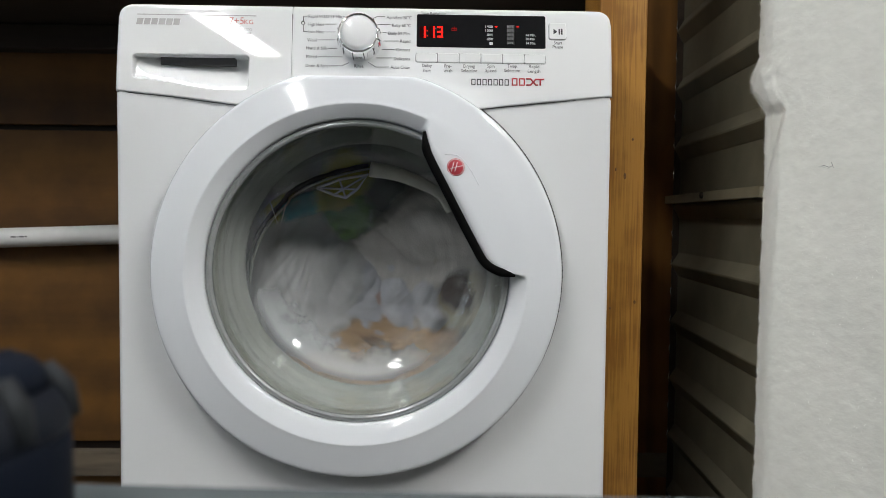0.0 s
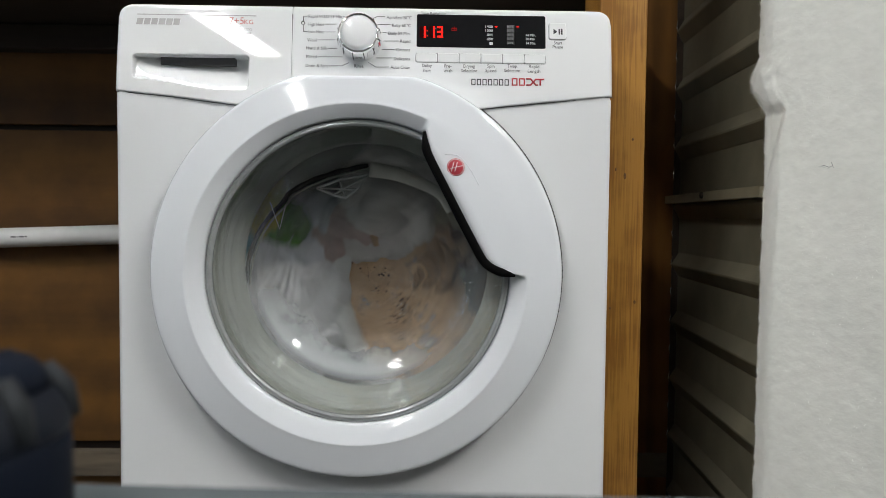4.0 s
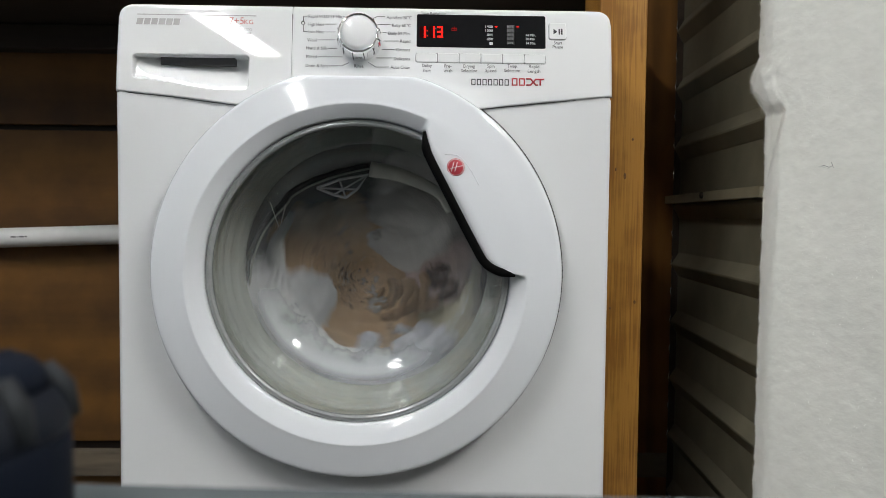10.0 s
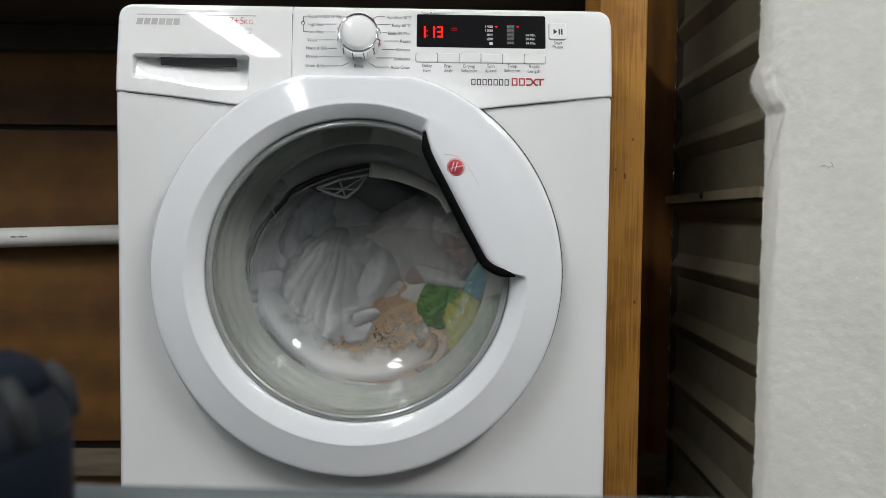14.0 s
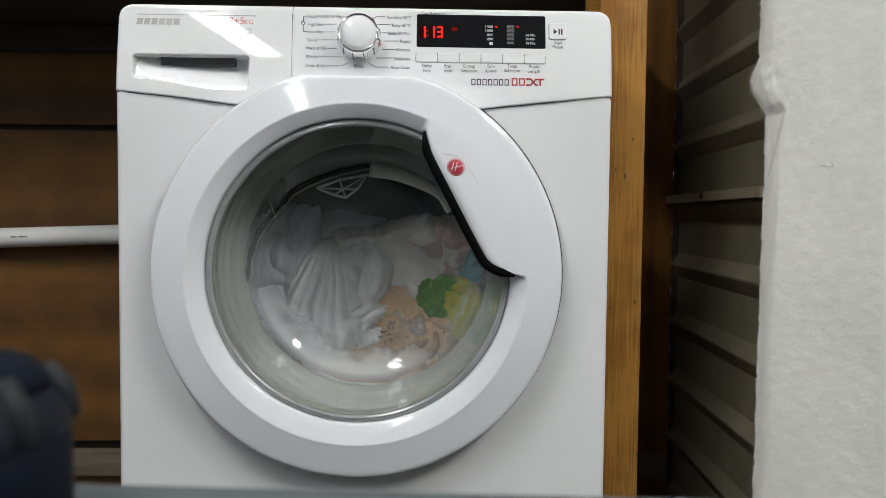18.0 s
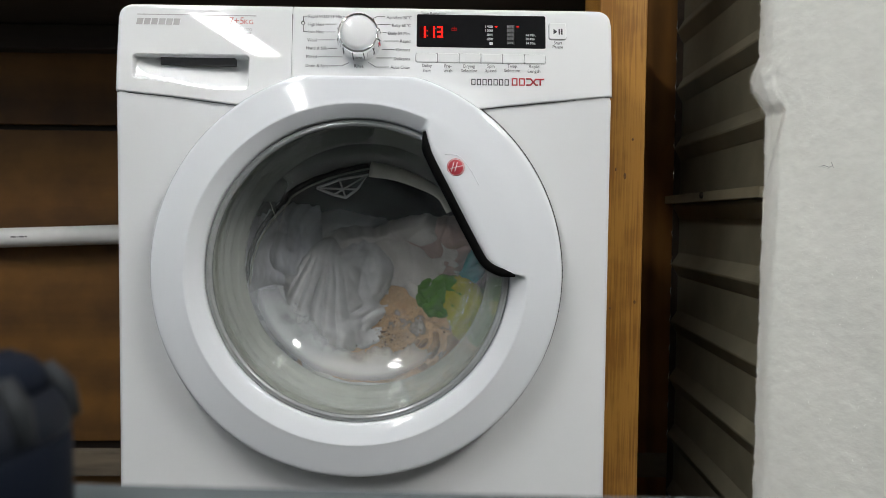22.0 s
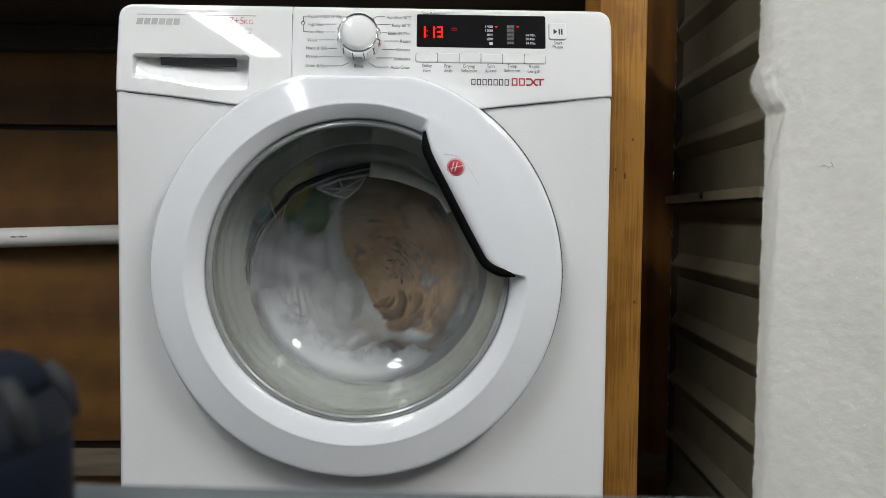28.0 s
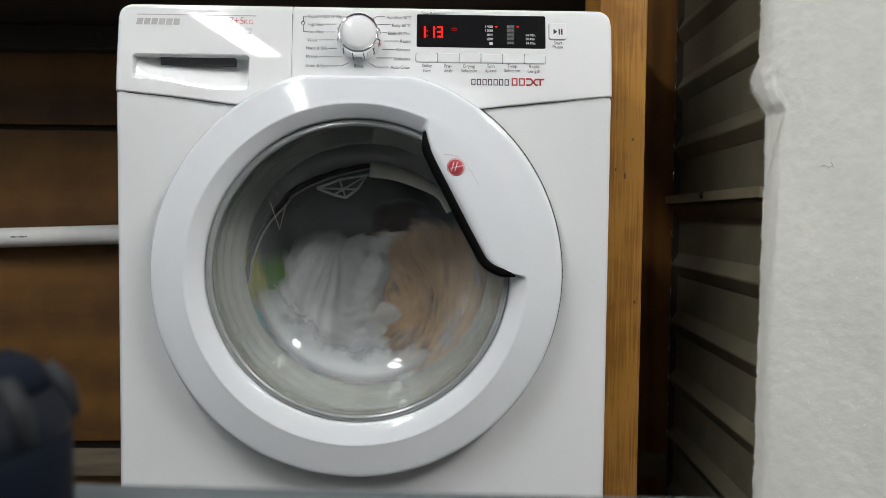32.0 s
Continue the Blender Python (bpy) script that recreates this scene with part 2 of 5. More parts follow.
def lathe(profile, cx, cz, n=96, closed_profile=False):
    """Profile of (radius, y) turned about the y axis through (cx, cz)."""
    rows = []
    pr = list(profile) + ([profile[0]] if closed_profile else [])
    for r, y in pr:
        rows.append([(cx + max(r, 1e-5) * math.cos(2 * math.pi * i / n), y, cz + max(r, 1e-5) * math.sin(2 * math.pi * i / n)) for i in range(n)])
    bm = loops(rows)
    bmesh.ops.remove_doubles(bm, verts=bm.verts[:], dist=2e-5)
    return bm


def tube(points, radius, n=8, caps=True, flat=1.0):
    """A round bar along points; radius may be a list."""
    pts = [Vector(p) for p in points]
    rows = []
    for i, p in enumerate(pts):
        d = (pts[min(i + 1, len(pts) - 1)] - pts[max(i - 1, 0)]).normalized()
        side = d.cross(Vector((0, 1, 0)))
        side = side.normalized() if side.length > 1e-4 else Vector((1, 0, 0))
        up = side.cross(d).normalized()
        r = radius[i] if isinstance(radius, (list, tuple)) else radius
        rows.append([p + side * (r * math.cos(2 * math.pi * k / n)) + up * (r * flat * math.sin(2 * math.pi * k / n)) for k in range(n)])
    return loops(rows, True, caps, caps)


def smooth_line(pts, steps=8):
    """Catmull-Rom through 2D points."""
    out = []
    p = [Vector(q) for q in pts]
    p = [p[0] * 2 - p[1]] + p + [p[-1] * 2 - p[-2]]
    for i in range(1, len(p) - 2):
        for k in range(steps):
            t = k / steps
            out.append(0.5 * ((2 * p[i]) + (p[i + 1] - p[i - 1]) * t + (2 * p[i - 1] - 5 * p[i] + 4 * p[i + 1] - p[i + 2]) * t * t
                              + (3 * p[i] - p[i - 1] - 3 * p[i + 1] + p[i + 2]) * t ** 3))
    out.append(p[-2])
    return out


def sstep(a, b, x):
    t = min(1, max(0, (x - a) / (b - a)))
    return t * t * (3 - 2 * t)


# ---- the shed around ----
def plain_wall(name, bm, mat, label):
    return tagged(link(name, bm, mat, None, "", False), label, "wall", "", "structure")


BACK = 0.62
tagged(link("floor", box(-2.6, 2.4, -6.0, BACK + 0.1, -0.1, 0.0), M_FLOOR, None, "", False), "bare grey concrete floor of the shed", "floor", "", "structure")
tagged(link("ceiling", box(-2.6, 2.4, -6.0, BACK + 0.1, 2.4, 2.5), M_PLASTER, None, "", False), "pale painted flat ceiling", "ceiling", "", "structure")
WY0, WY1, WZ0, WZ1 = -2.3, -0.7, 0.95, 2.05
west = bmesh.new()
for y0, y1, z0, z1 in ((-6.0, WY0, 0, 2.4), (WY1, BACK + 0.1, 0, 2.4), (WY0, WY1, 0, WZ0), (WY0, WY1, WZ1, 2.4)):
    box(-2.7, -2.6, y0, y1, z0, z1, 0, west)
plain_wall("wall_west", west, M_PLASTER, "pale painted plain wall with a window")
window = thing("window_1", "white-framed window that lets in daylight", "window", "", "structure")
for y0, y1, z0, z1 in ((WY0, WY0 + 0.05, WZ0, WZ1), (WY1 - 0.05, WY1, WZ0, WZ1), (WY0 + 0.05, WY1 - 0.05, WZ0, WZ0 + 0.05), (WY0 + 0.05, WY1 - 0.05, WZ1 - 0.05, WZ1), ((WY0 + WY1) / 2 - 0.025, (WY0 + WY1) / 2 + 0.025, WZ0 + 0.05, WZ1 - 0.05)):
    part("window_frame", box(-2.68, -2.62, y0, y1, z0, z1, 0.004), M_LAMPBODY, window, "", False)
for y0, y1 in ((WY0 + 0.05, (WY0 + WY1) / 2 - 0.025), ((WY0 + WY1) / 2 + 0.025, WY1 - 0.05)):
    part("pane", box(-2.676, -2.672, y0, y1, WZ0 + 0.05, WZ1 - 0.05), M_GLASS, window, "", False).visible_shadow = False
sky_lamp = bpy.data.lights.new("window_daylight", "AREA")
sky_lamp.shape, sky_lamp.size, sky_lamp.size_y, sky_lamp.energy, sky_lamp.color = "RECTANGLE", 1.5, 1.0, 5.5, (0.74, 0.88, 1.0)
sky_ob = new("window_daylight", sky_lamp)
sky_ob.matrix_world = look((-2.66, (WY0 + WY1) / 2, (WZ0 + WZ1) / 2), (0, (WY0 + WY1) / 2, (WZ0 + WZ1) / 2))
plain_wall("wall_south", box(-2.6, 2.4, -6.1, -6.0, 0, 2.4), M_PLASTER, "pale painted plain wall behind the bench")
plain_wall("wall_east", box(2.4, 2.5, -6.0, BACK + 0.1, 0, 2.4), M_PLASTER, "pale painted plain wall")

wall_back = tagged(link("wall_north", box(-2.6, 2.4, BACK + 0.012, BACK + 0.1, 0, 2.4), M_DARKWOOD, None, "", False),
                   "wall clad in horizontal brown plywood boards", "wall", "", "structure")
zb = [(0.0, 0.055), (0.125, 0.770), (0.781, 0.960), (0.966, 1.40), (1.406, 1.9), (1.906, 2.39)]
for a, b in zb:
    part("board", box(-2.6, 2.4, BACK - 0.006, BACK + 0.011, a, b, 0.002), M_PLY, wall_back, "", False)
tagged(link("skirting", box(-2.6, 2.4, BACK - 0.03, BACK - 0.007, 0.058, 0.112, 0.004), M_BATTEN, None, "", False), "low tan timber batten along the plywood wall", "trim", "", "structure")
shelf = thing("wall_shelf", "dark timber shelf on the plywood wall above the washing machine", "shelf")
part("board", box(-1.4, 0.42, 0.215, BACK - 0.03, 0.975, 1.03, 0.003), M_DARKWOOD, shelf, "", False)
part("bearer", box(-1.4, 0.395, BACK - 0.05, BACK - 0.008, 0.925, 0.974, 0.003), M_DARKWOOD, shelf, "", False)

pipe = thing("waste_pipe", "white plastic pipe running along the plywood wall", "pipe")
pipe_line = [(-2.1, 0.575, 0.500), (-0.7802, 0.575, 0.5494), (-0.5559, 0.575, 0.5583), (0.20, 0.575, 0.588)]
part("tube", tube(pipe_line, 0.0195, 24), M_PIPE, pipe)
for px, pz in ((-1.7, 0.515), (-0.28, 0.569)):
    part("clip", tube([(px - 0.01, 0.576, pz), (px + 0.01, 0.576, pz)], 0.024, 20), M_PIPE, pipe)

post = tagged(link("timber_post", box(0.308, 0.3735, 0.11, 0.205, 0, 2.39, 0.002), M_PINE), "upright varnished pine post beside the washing machine", "post")

M_KNOT = material("dark_knot", (0.15, 0.068, 0.020), 0.5, vary=0.3, size=300)
for kx, kzz, kr, tall in ((0.3568, 0.7092, 0.0022, 1.0), (0.3469, 0.6589, 0.0024, 2.4), (0.3342, 0.6680, 0.0016, 2.0), (0.3640, 0.4850, 0.0020, 1.6), (0.3300, 0.4760, 0.0017, 1.3)):
    knot = lathe([(0, -0.0004), (kr * 0.7, -0.0003), (kr, 0.0003)], 0, 0, 16)
    for v in knot.verts:
        v.co.z *= tall
    part("knot", knot, M_KNOT, post, "small dark knot").location = (kx, 0.1101, kzz)
for mx0, mx1 in ((-0.748, -0.738), (-0.735, -0.7335), (-0.731, -0.722), (-0.720, -0.7165)):
    mz = 0.500 + (mx0 + 2.1) * 0.0374
    part("mark", box(mx0, mx1, 0.5551, 0.5556, mz + 0.0005, mz + 0.0030, 0), M_GAP, pipe, "", False)

# sheet-metal wall with level ribs, slightly out of square
EAST = Matrix.Translation((0.5965, BACK, 0)) @ Matrix.Rotation(-math.atan(0.062), 4, "Z")
prof = []
PITCH = 0.1185
z = 0.5075 - 4 * PITCH
while z < 2.3:
    prof += [(0, z - 0.0245), (-0.0016, z - 0.0225), (-0.0118, z - 0.0040), (-0.0134, z - 0.0012), (-0.0134, z + 0.0022), (-0.0118, z + 0.0048), (-0.0014, z + 0.0220), (0, z + 0.0245), (0, z + 0.058)]
    z += PITCH
bmw = loops([[(x, y, zz) for x, zz in prof] for y in (0.0, -0.2, -0.4, -0.52)], False)
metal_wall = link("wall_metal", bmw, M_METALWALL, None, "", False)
metal_wall.matrix_world = EAST
tagged(metal_wall, "cream painted sheet-metal wall with level ribs", "wall", "", "structure")
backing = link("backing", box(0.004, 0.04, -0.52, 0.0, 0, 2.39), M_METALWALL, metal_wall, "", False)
strip = link("bracket", box(-0.030, -0.0005, -0.51, -0.005, 0.632, 0.648, 0.001), M_STRIP, None, "", False)
strip.matrix_world = EAST
tagged(strip, "narrow cream metal strip screwed to the ribbed wall", "bracket")
part("screw", lathe([(0, -0.005), (0.005, -0.004), (0.006, 0)], 0, 0, 12), M_RUST, strip).matrix_local = pose(-0.031, -0.27, 0.642, 0, 0, -90)
trim = thing("corner_trim", "thin metal corner bead with bright clips", "trim", "", "structure")
trim.matrix_world = EAST
part("bead", box(-0.0135, -0.0005, -0.033, -0.025, 0.02, 2.3, 0.001), M_DARKWOOD, trim, "", False)
side_panel = tagged(link("side_panel", box(0.40, 0.5965, BACK - 0.028, BACK - 0.008, 0.001, 2.38, 0.002), M_PLY2), "upright red-brown plywood panel beside the ribbed wall", "panel", "", "structure")
for k in range(15):
    zc = 0.14 + k * 0.06
    part("clip", tube([(-0.0135, -0.034, zc), (-0.0165, -0.038, zc + 0.012), (-0.0135, -0.034, zc + 0.026)], 0.0013, 6), M_CHROME, trim)

# wadding that hangs against the metal wall
EDGE_Z = [0.0, 0.23, 0.293, 0.384, 0.474, 0.578, 0.645, 0.703, 0.7397, 0.7491, 0.767, 0.7856, 0.8066, 0.843, 0.886, 1.4]
EDGE_Y = [-0.002, -0.0027, -0.0045, -0.0041, -0.0051, -0.0049, -0.0058, -0.0048, -0.0058, 0.0014, 0.0118, 0.0138, 0.0059, 0.0048, 0.0047, 0.004]


def torn_edge(z):
    return float(np.interp(z, EDGE_Z, EDGE_Y)) + 0.0022 * perlin(Vector((3.1, 0, z * 40))) + 0.0014 * perlin(Vector((1.1, 5, z * 130)))


def wadding_depth(s, y, z):
    th = 0.030 * (1 - (1 - min(1, s * 22)) ** 2) ** 0.5
    th += 0.0022 * perlin(Vector((y * 12, z * 12, 2))) * min(1, s * 8) + 0.0005 * perlin(Vector((y * 50, z * 50, 7))) + 0.0004 * perlin(Vector((y * 160, z * 160, 3)))
    if 0.635 < z < 0.746:
        wide = 0.030 * ((z - 0.635) / 0.105) ** 0.75
        th -= 0.0085 * (1 - sstep(wide - 0.004, wide + 0.002, torn_edge(z) - y)) * (1 - sstep(0.737, 0.744, z)) * sstep(0.635, 0.66, z) * min(1, s * 60)
    lump = math.exp(-((z - 0.770) / 0.028) ** 2) * math.exp(-((torn_edge(z) - y) / 0.05) ** 2)
    th += lump * (0.003 * perlin(Vector((y * 110, z * 110, 4))) + 0.002 * perlin(Vector((y * 190, z * 190, 1))))
    return th


def wadding():
    ny, nz = 150, 260
    rows = []
    for iz in range(nz + 1):
        zz = 0.004 + 1.38 * iz / nz
        edge = torn_edge(zz)
        row = [(0.02, edge - 0.015, zz), (0.004, edge - 0.003, zz)]
        for iy in range(ny + 1):
            s = (iy / ny) ** 1.6
            y = edge - 0.6 * s
            row.append((-wadding_depth(s, y, zz), y, zz))
        rows.append(row)
    return loops(rows, False)


batt = link("wadding_sheet", wadding(), M_BATT)
batt.matrix_world = Matrix.Translation((0.512, 0.06, 0)) @ Matrix.Rotation(math.atan2(0.75, 0.66), 4, "Z")
tagged(batt, "thick white fluffy wadding sheet with a torn edge", "insulation")


def fibres():
    rng = random.Random(11)
    bm = bmesh.new()
    for k in range(12000):
        zz = rng.uniform(0.15, 1.0)
        e = torn_edge(zz)
        near = rng.random() < 0.8
        s = rng.random() ** 2 * 0.02 if near else rng.random() ** 1.5 * 0.45
        y = e - 0.6 * s
        p = Vector((-wadding_depth(s, y, zz), y, zz))
        ln = rng.uniform(0.0025, 0.0065) if near and 0.738 < zz < 0.80 and rng.random() < 0.7 else rng.uniform(0.001, 0.0036) if near else rng.uniform(0.0015, 0.004)
        d = Vector((rng.uniform(-0.7, 0.1), rng.uniform(-0.2, 1.0) if near else rng.uniform(-1, 1), rng.uniform(-1, 1))).normalized() * ln
        bend = Vector((rng.uniform(-1, 1), rng.uniform(-1, 1), rng.uniform(-1, 1))) * ln * 0.25
        w = Vector((0, rng.uniform(-1, 1), rng.uniform(-1, 1))).normalized() * rng.uniform(0.00008, 0.00020)
        a, b, c, e2, f = (bm.verts.new(q) for q in (p - w, p + w, p + d * 0.55 + bend + w * 0.7, p + d * 0.55 + bend - w * 0.7, p + d))
        bm.faces.new((a, b, c, e2))
        bm.faces.new((e2, c, f))
    return bm


for k, (yy, zz, aa) in enumerate(((-0.083, 0.6655, 20), (-0.088, 0.6640, -35), (-0.0905, 0.6668, 70), (-0.079, 0.6645, 5))):
    c, d = math.cos(radians(aa)) * 0.0035, math.sin(radians(aa)) * 0.0035
    part("dark_strand", tube([(-0.0335, yy - c, zz - d), (-0.0350, yy, zz + 0.0006), (-0.0335, yy + c, zz + d)], 0.00025, 5), M_GAP, batt)
part("fringe", fibres(), M_BATT, batt)["kind"] = "stuff"

# ---- ceiling lamps ----
def batten_lamp(cx, cy, rz, length, width, label, mat):
    t = thing("ceiling_light", label, "lamp", "ceiling lights", "", (cx, cy, 2.4))
    t.rotation_euler = (0, 0, rz)
    w = width / 2
    part("housing", box(-w - 0.015, w + 0.015, -length / 2 - 0.03, length / 2 + 0.03, -0.05, -0.001, 0.006), M_LAMPBODY, t, "", False)
    part("diffuser", box(-w, w, -length / 2, length / 2, -0.075, -0.0505, 0.008), mat, t, "", False)
    for s in (-1, 1):
        part("end_cap", box(-w - 0.005, w + 0.005, s * (length / 2 + 0.016) - 0.0125, s * (length / 2 + 0.016) + 0.0125, -0.079, -0.0505, 0.003), M_LAMPBODY, t, "", False)
    return t


batten_lamp(-0.95, -2.68, radians(6.5), 0.95, 0.15, "wide white ceiling light with a glowing diffuser", M_TUBE)
batten_lamp(-0.78, -1.25, radians(6.5), 0.95, 0.17, "long white ceiling light above the end of the bench", M_TUBE2)

batten_lamp(1.50, -1.55, radians(4), 1.2, 0.24, "narrow white fluorescent tube light on the ceiling", M_TUBE3)

# ---- bench on which the camera stands, and the thing beside it ----
bench = thing("bench", "grey laminate bench top on plain legs", "bench")
part("top", box(-1.7, 1.4, -1.6, -0.650, 0.488, 0.5198, 0.004), M_BENCH, bench, "", False)
bench.rotation_euler = (0, 0, radians(-3.5))
for x in (-1.66, -0.2, 1.3):
    for y in (-1.56, -0.74):
        part("leg", box(x, x + 0.04, y, y + 0.04, 0, 0.4875, 0.002), M_BENCH, bench, "", False)

cap_thing = thing("bottle", "dark navy plastic bottle with a rounded cap standing on the bench", "bottle")
CAPX, CAPY = -0.0375, -0.700


def upright(profile, cx, cy, n=48):
    return loops([[(cx + max(r, 1e-5) * math.cos(2 * math.pi * i / n), cy + max(r, 1e-5) * math.sin(2 * math.pi * i / n), zz) for i in range(n)] for r, zz in profile], True, True, True)


part("body", upright([(0.0265, 0.5202), (0.0295, 0.5218), (0.0295, 0.545), (0.0290, 0.548)], CAPX, CAPY), M_NAVY, cap_thing)
part("collar", upright([(0.0292, 0.5482), (0.0296, 0.5495), (0.0290, 0.5535), (0.0262, 0.5585)], CAPX, CAPY), M_GREYPLASTIC, cap_thing, "grey collar ring")
part("cap", upright([(0.0250, 0.5586), (0.0243, 0.5615), (0.0215, 0.5645), (0.014, 0.5665), (0, 0.5672)], CAPX, CAPY), M_NAVY, cap_thing, "rounded dark cap")
for a in (-100, -58, -20, 25, 80, 140, 200):
    c, d = math.cos(radians(a)), math.sin(radians(a))
    part("rib", tube([(CAPX + 0.0290 * c, CAPY + 0.0290 * d, 0.5500), (CAPX + 0.0275 * c, CAPY + 0.0275 * d, 0.5575), (CAPX + 0.0235 * c, CAPY + 0.0235 * d, 0.5630)], [0.0026, 0.0030, 0.0022], 8), M_GREYTAB, cap_thing, "pale grey grip rib")
# ---- washing machine ----
wm = thing("washing_machine", "white front-loading washer dryer with a round glass door", "washing machine")
HALF = 0.2988
CX, CZ = -0.0065, 0.5305


def rounded_rect(x0, x1, z0, z1, r, n=160):
    """Points of a rounded rectangle, one per polar step round the door's centre."""
    out = []
    for i in range(n):
        a = 2 * math.pi * i / n
        dx, dz = math.cos(a), math.sin(a)
        k = 1e9
        if dx > 1e-9: k = min(k, (x1 - CX) / dx)
        if dx < -1e-9: k = min(k, (x0 - CX) / dx)
        if dz > 1e-9: k = min(k, (z1 - CZ) / dz)
        if dz < -1e-9: k = min(k, (z0 - CZ) / dz)
        x, z = CX + k * dx, CZ + k * dz
        if z > 0.7:
            z += 0.009 * max(sstep(0.10, 0.14, x), sstep(-0.282, -0.290, x))
        out.append((x, z))
    return out


def body_mesh():
    n = 160
    rows = []
    for r, y in ((0.196, 0.05), (0.196, 0.004), (0.199, 0.0), (0.225, 0.0)):
        rows.append([(CX + r * math.cos(2 * math.pi * i / n), y, CZ + r * math.sin(2 * math.pi * i / n)) for i in range(n)])
    rad = 0.007
    for k in range(7):
        a = k / 6 * math.pi / 2
        ins = rad * (1 - math.sin(a))
        rr = rounded_rect(-HALF + ins, HALF - ins, 0.03 + ins, 0.7482 - ins, 0)
        rows.append([(x, rad * (1 - math.cos(a)), zz) for x, zz in rr])
    rr = rounded_rect(-HALF, HALF, 0.03, 0.7482, 0)
    rows.append([(x, 0.56, zz) for x, zz in rr])
    return loops(rows, True, False, True)


part("body", body_mesh(), M_ENAMEL, wm)
part("top_panel", box(-HALF, HALF, 0.03, 0.57, 0.758, 0.850, 0.006), M_ENAMEL, wm, "", False)
part("plinth", box(-HALF + 0.006, HALF - 0.006, 0.02, 0.55, 0.012, 0.031, 0.002), M_ENAMEL, wm, "", False)
for fx in (-0.25, 0.25):
    for fy_ in (0.08, 0.5):
        part("foot", box(fx - 0.02, fx + 0.02, fy_ - 0.02, fy_ + 0.02, 0, 0.0125, 0.002), M_BLACK, wm, "", False)

# fascia: leans back and rounds over at the top
ZT = 0.8548
SEAM = [(-0.2966, 0.7472), (-0.2330, 0.7413), (-0.1564, 0.7322), (-0.1497, 0.7323), (-0.1204, 0.7483), (-0.0990, 0.7554), (-0.0585, 0.7573), (-0.0045, 0.7581), (0.0498, 0.7575), (0.0784, 0.7552),
        (0.1043, 0.7446), (0.1248, 0.7353), (0.1357, 0.7300), (0.1425, 0.7314), (0.2067, 0.7385), (0.2992, 0.7480)]
SEAM_X = [p[0] for p in SEAM]
SEAM_Z = [p[1] for p in SEAM]


def fy(z):
    u = z - 0.73
    return -0.004 + 0.07 * u + 0.4 * u * u


def lean(z):
    return math.atan(0.07 + 0.8 * (z - 0.73))


def recess(x, z):
    """Depth of the grip hollow in the drawer front: a crisp lip with round corners, then a sloping floor."""
    x0, x1, z1, r = -0.2787, -0.1396, 0.7924, 0.0055
    zl = 0.7494 + 0.0125 * sstep(x1 - 0.025, x0, x)
    mx, mz = min(x - x0, x1 - x), min(z - zl, z1 - z)
    if mx < 0 or mz < 0:
        return 0.0
    inside = r - math.hypot(r - mx, r - mz) if mx < r and mz < r else min(mx, mz)
    end = 0.6 * (1 - sstep(x0, x0 + 0.030, x)) + 0.25 * sstep(x1 - 0.016, x1, x)
    return sstep(0, 0.0022, inside) * (0.0045 + 0.0185 * sstep(0, 0.034, z - zl) * (1 - end))


def fascia(x0, x1, nc, nr, hollow):
    rows = []
    rc = 0.017
    for i in range(nc + 1):
        x = x0 + (x1 - x0) * i / nc
        zb_ = np.interp(x, SEAM_X, SEAM_Z)
        e = HALF + 0.0005 - abs(x)
        zt = ZT - (rc - math.sqrt(max(0, rc * rc - (rc - e) ** 2)) if e < rc else 0)
        side = 0.006 - math.sqrt(max(0, 0.006 ** 2 - max(0, 0.006 - e) ** 2)) + 0.0014 * (max(0, 0.040 - e) / 0.040) ** 2
        row = [(x, 0.030, zb_ + 0.0005), (x, fy(zb_) + side + 0.002, zb_), (x, fy(zb_) + side + 0.0004, zb_ + 0.0006)]
        for k in range(nr + 1):
            zz = zb_ + 0.002 + (zt - 0.007 - zb_ - 0.002) * k / nr
            row.append((x, fy(zz) + side + (recess(x, zz) if hollow else 0), zz))
        yb = fy(zt - 0.007) + side
        for k in range(1, 7):
            a = k / 6 * math.pi / 2
            row.append((x, yb + 0.001 * k / 6 + 0.009 * (1 - math.cos(a)), zt - 0.007 + 0.007 * math.sin(a)))
        row.append((x, 0.06, zt))
        rows.append(row)
    return loops(rows, False)


SPLIT = -0.0888, 0.8120
SPLIT_X = SPLIT[0]
xs = -HALF - 0.0004
drawer = part("drawer_front", fascia(xs, SPLIT_X - 0.0004, 250, 180, True), M_PANEL, wm)
panel = part("control_panel", fascia(SPLIT_X + 0.0004, -xs, 150, 24, False), M_PANEL, wm)
part("seam", box(SPLIT_X - 0.0006, SPLIT_X + 0.0006, 0.008, 0.02, 0.76, 0.843), M_SEAM, wm, "", False)
seam_line = [(x, fy(z) + 0.0035, z - 0.0004) for x, z in SEAM]
part("seam", tube(seam_line, 0.0006, 6), M_SEAM, wm)
sx0, sx1 = -0.2505, -0.1601
part("grip_slot", box(sx0, sx1, fy(0.79) + 0.0145, fy(0.79) + 0.028, 0.7820, 0.7916, 0.0008), M_SLOT, drawer, "dark slot above the drawer grip")


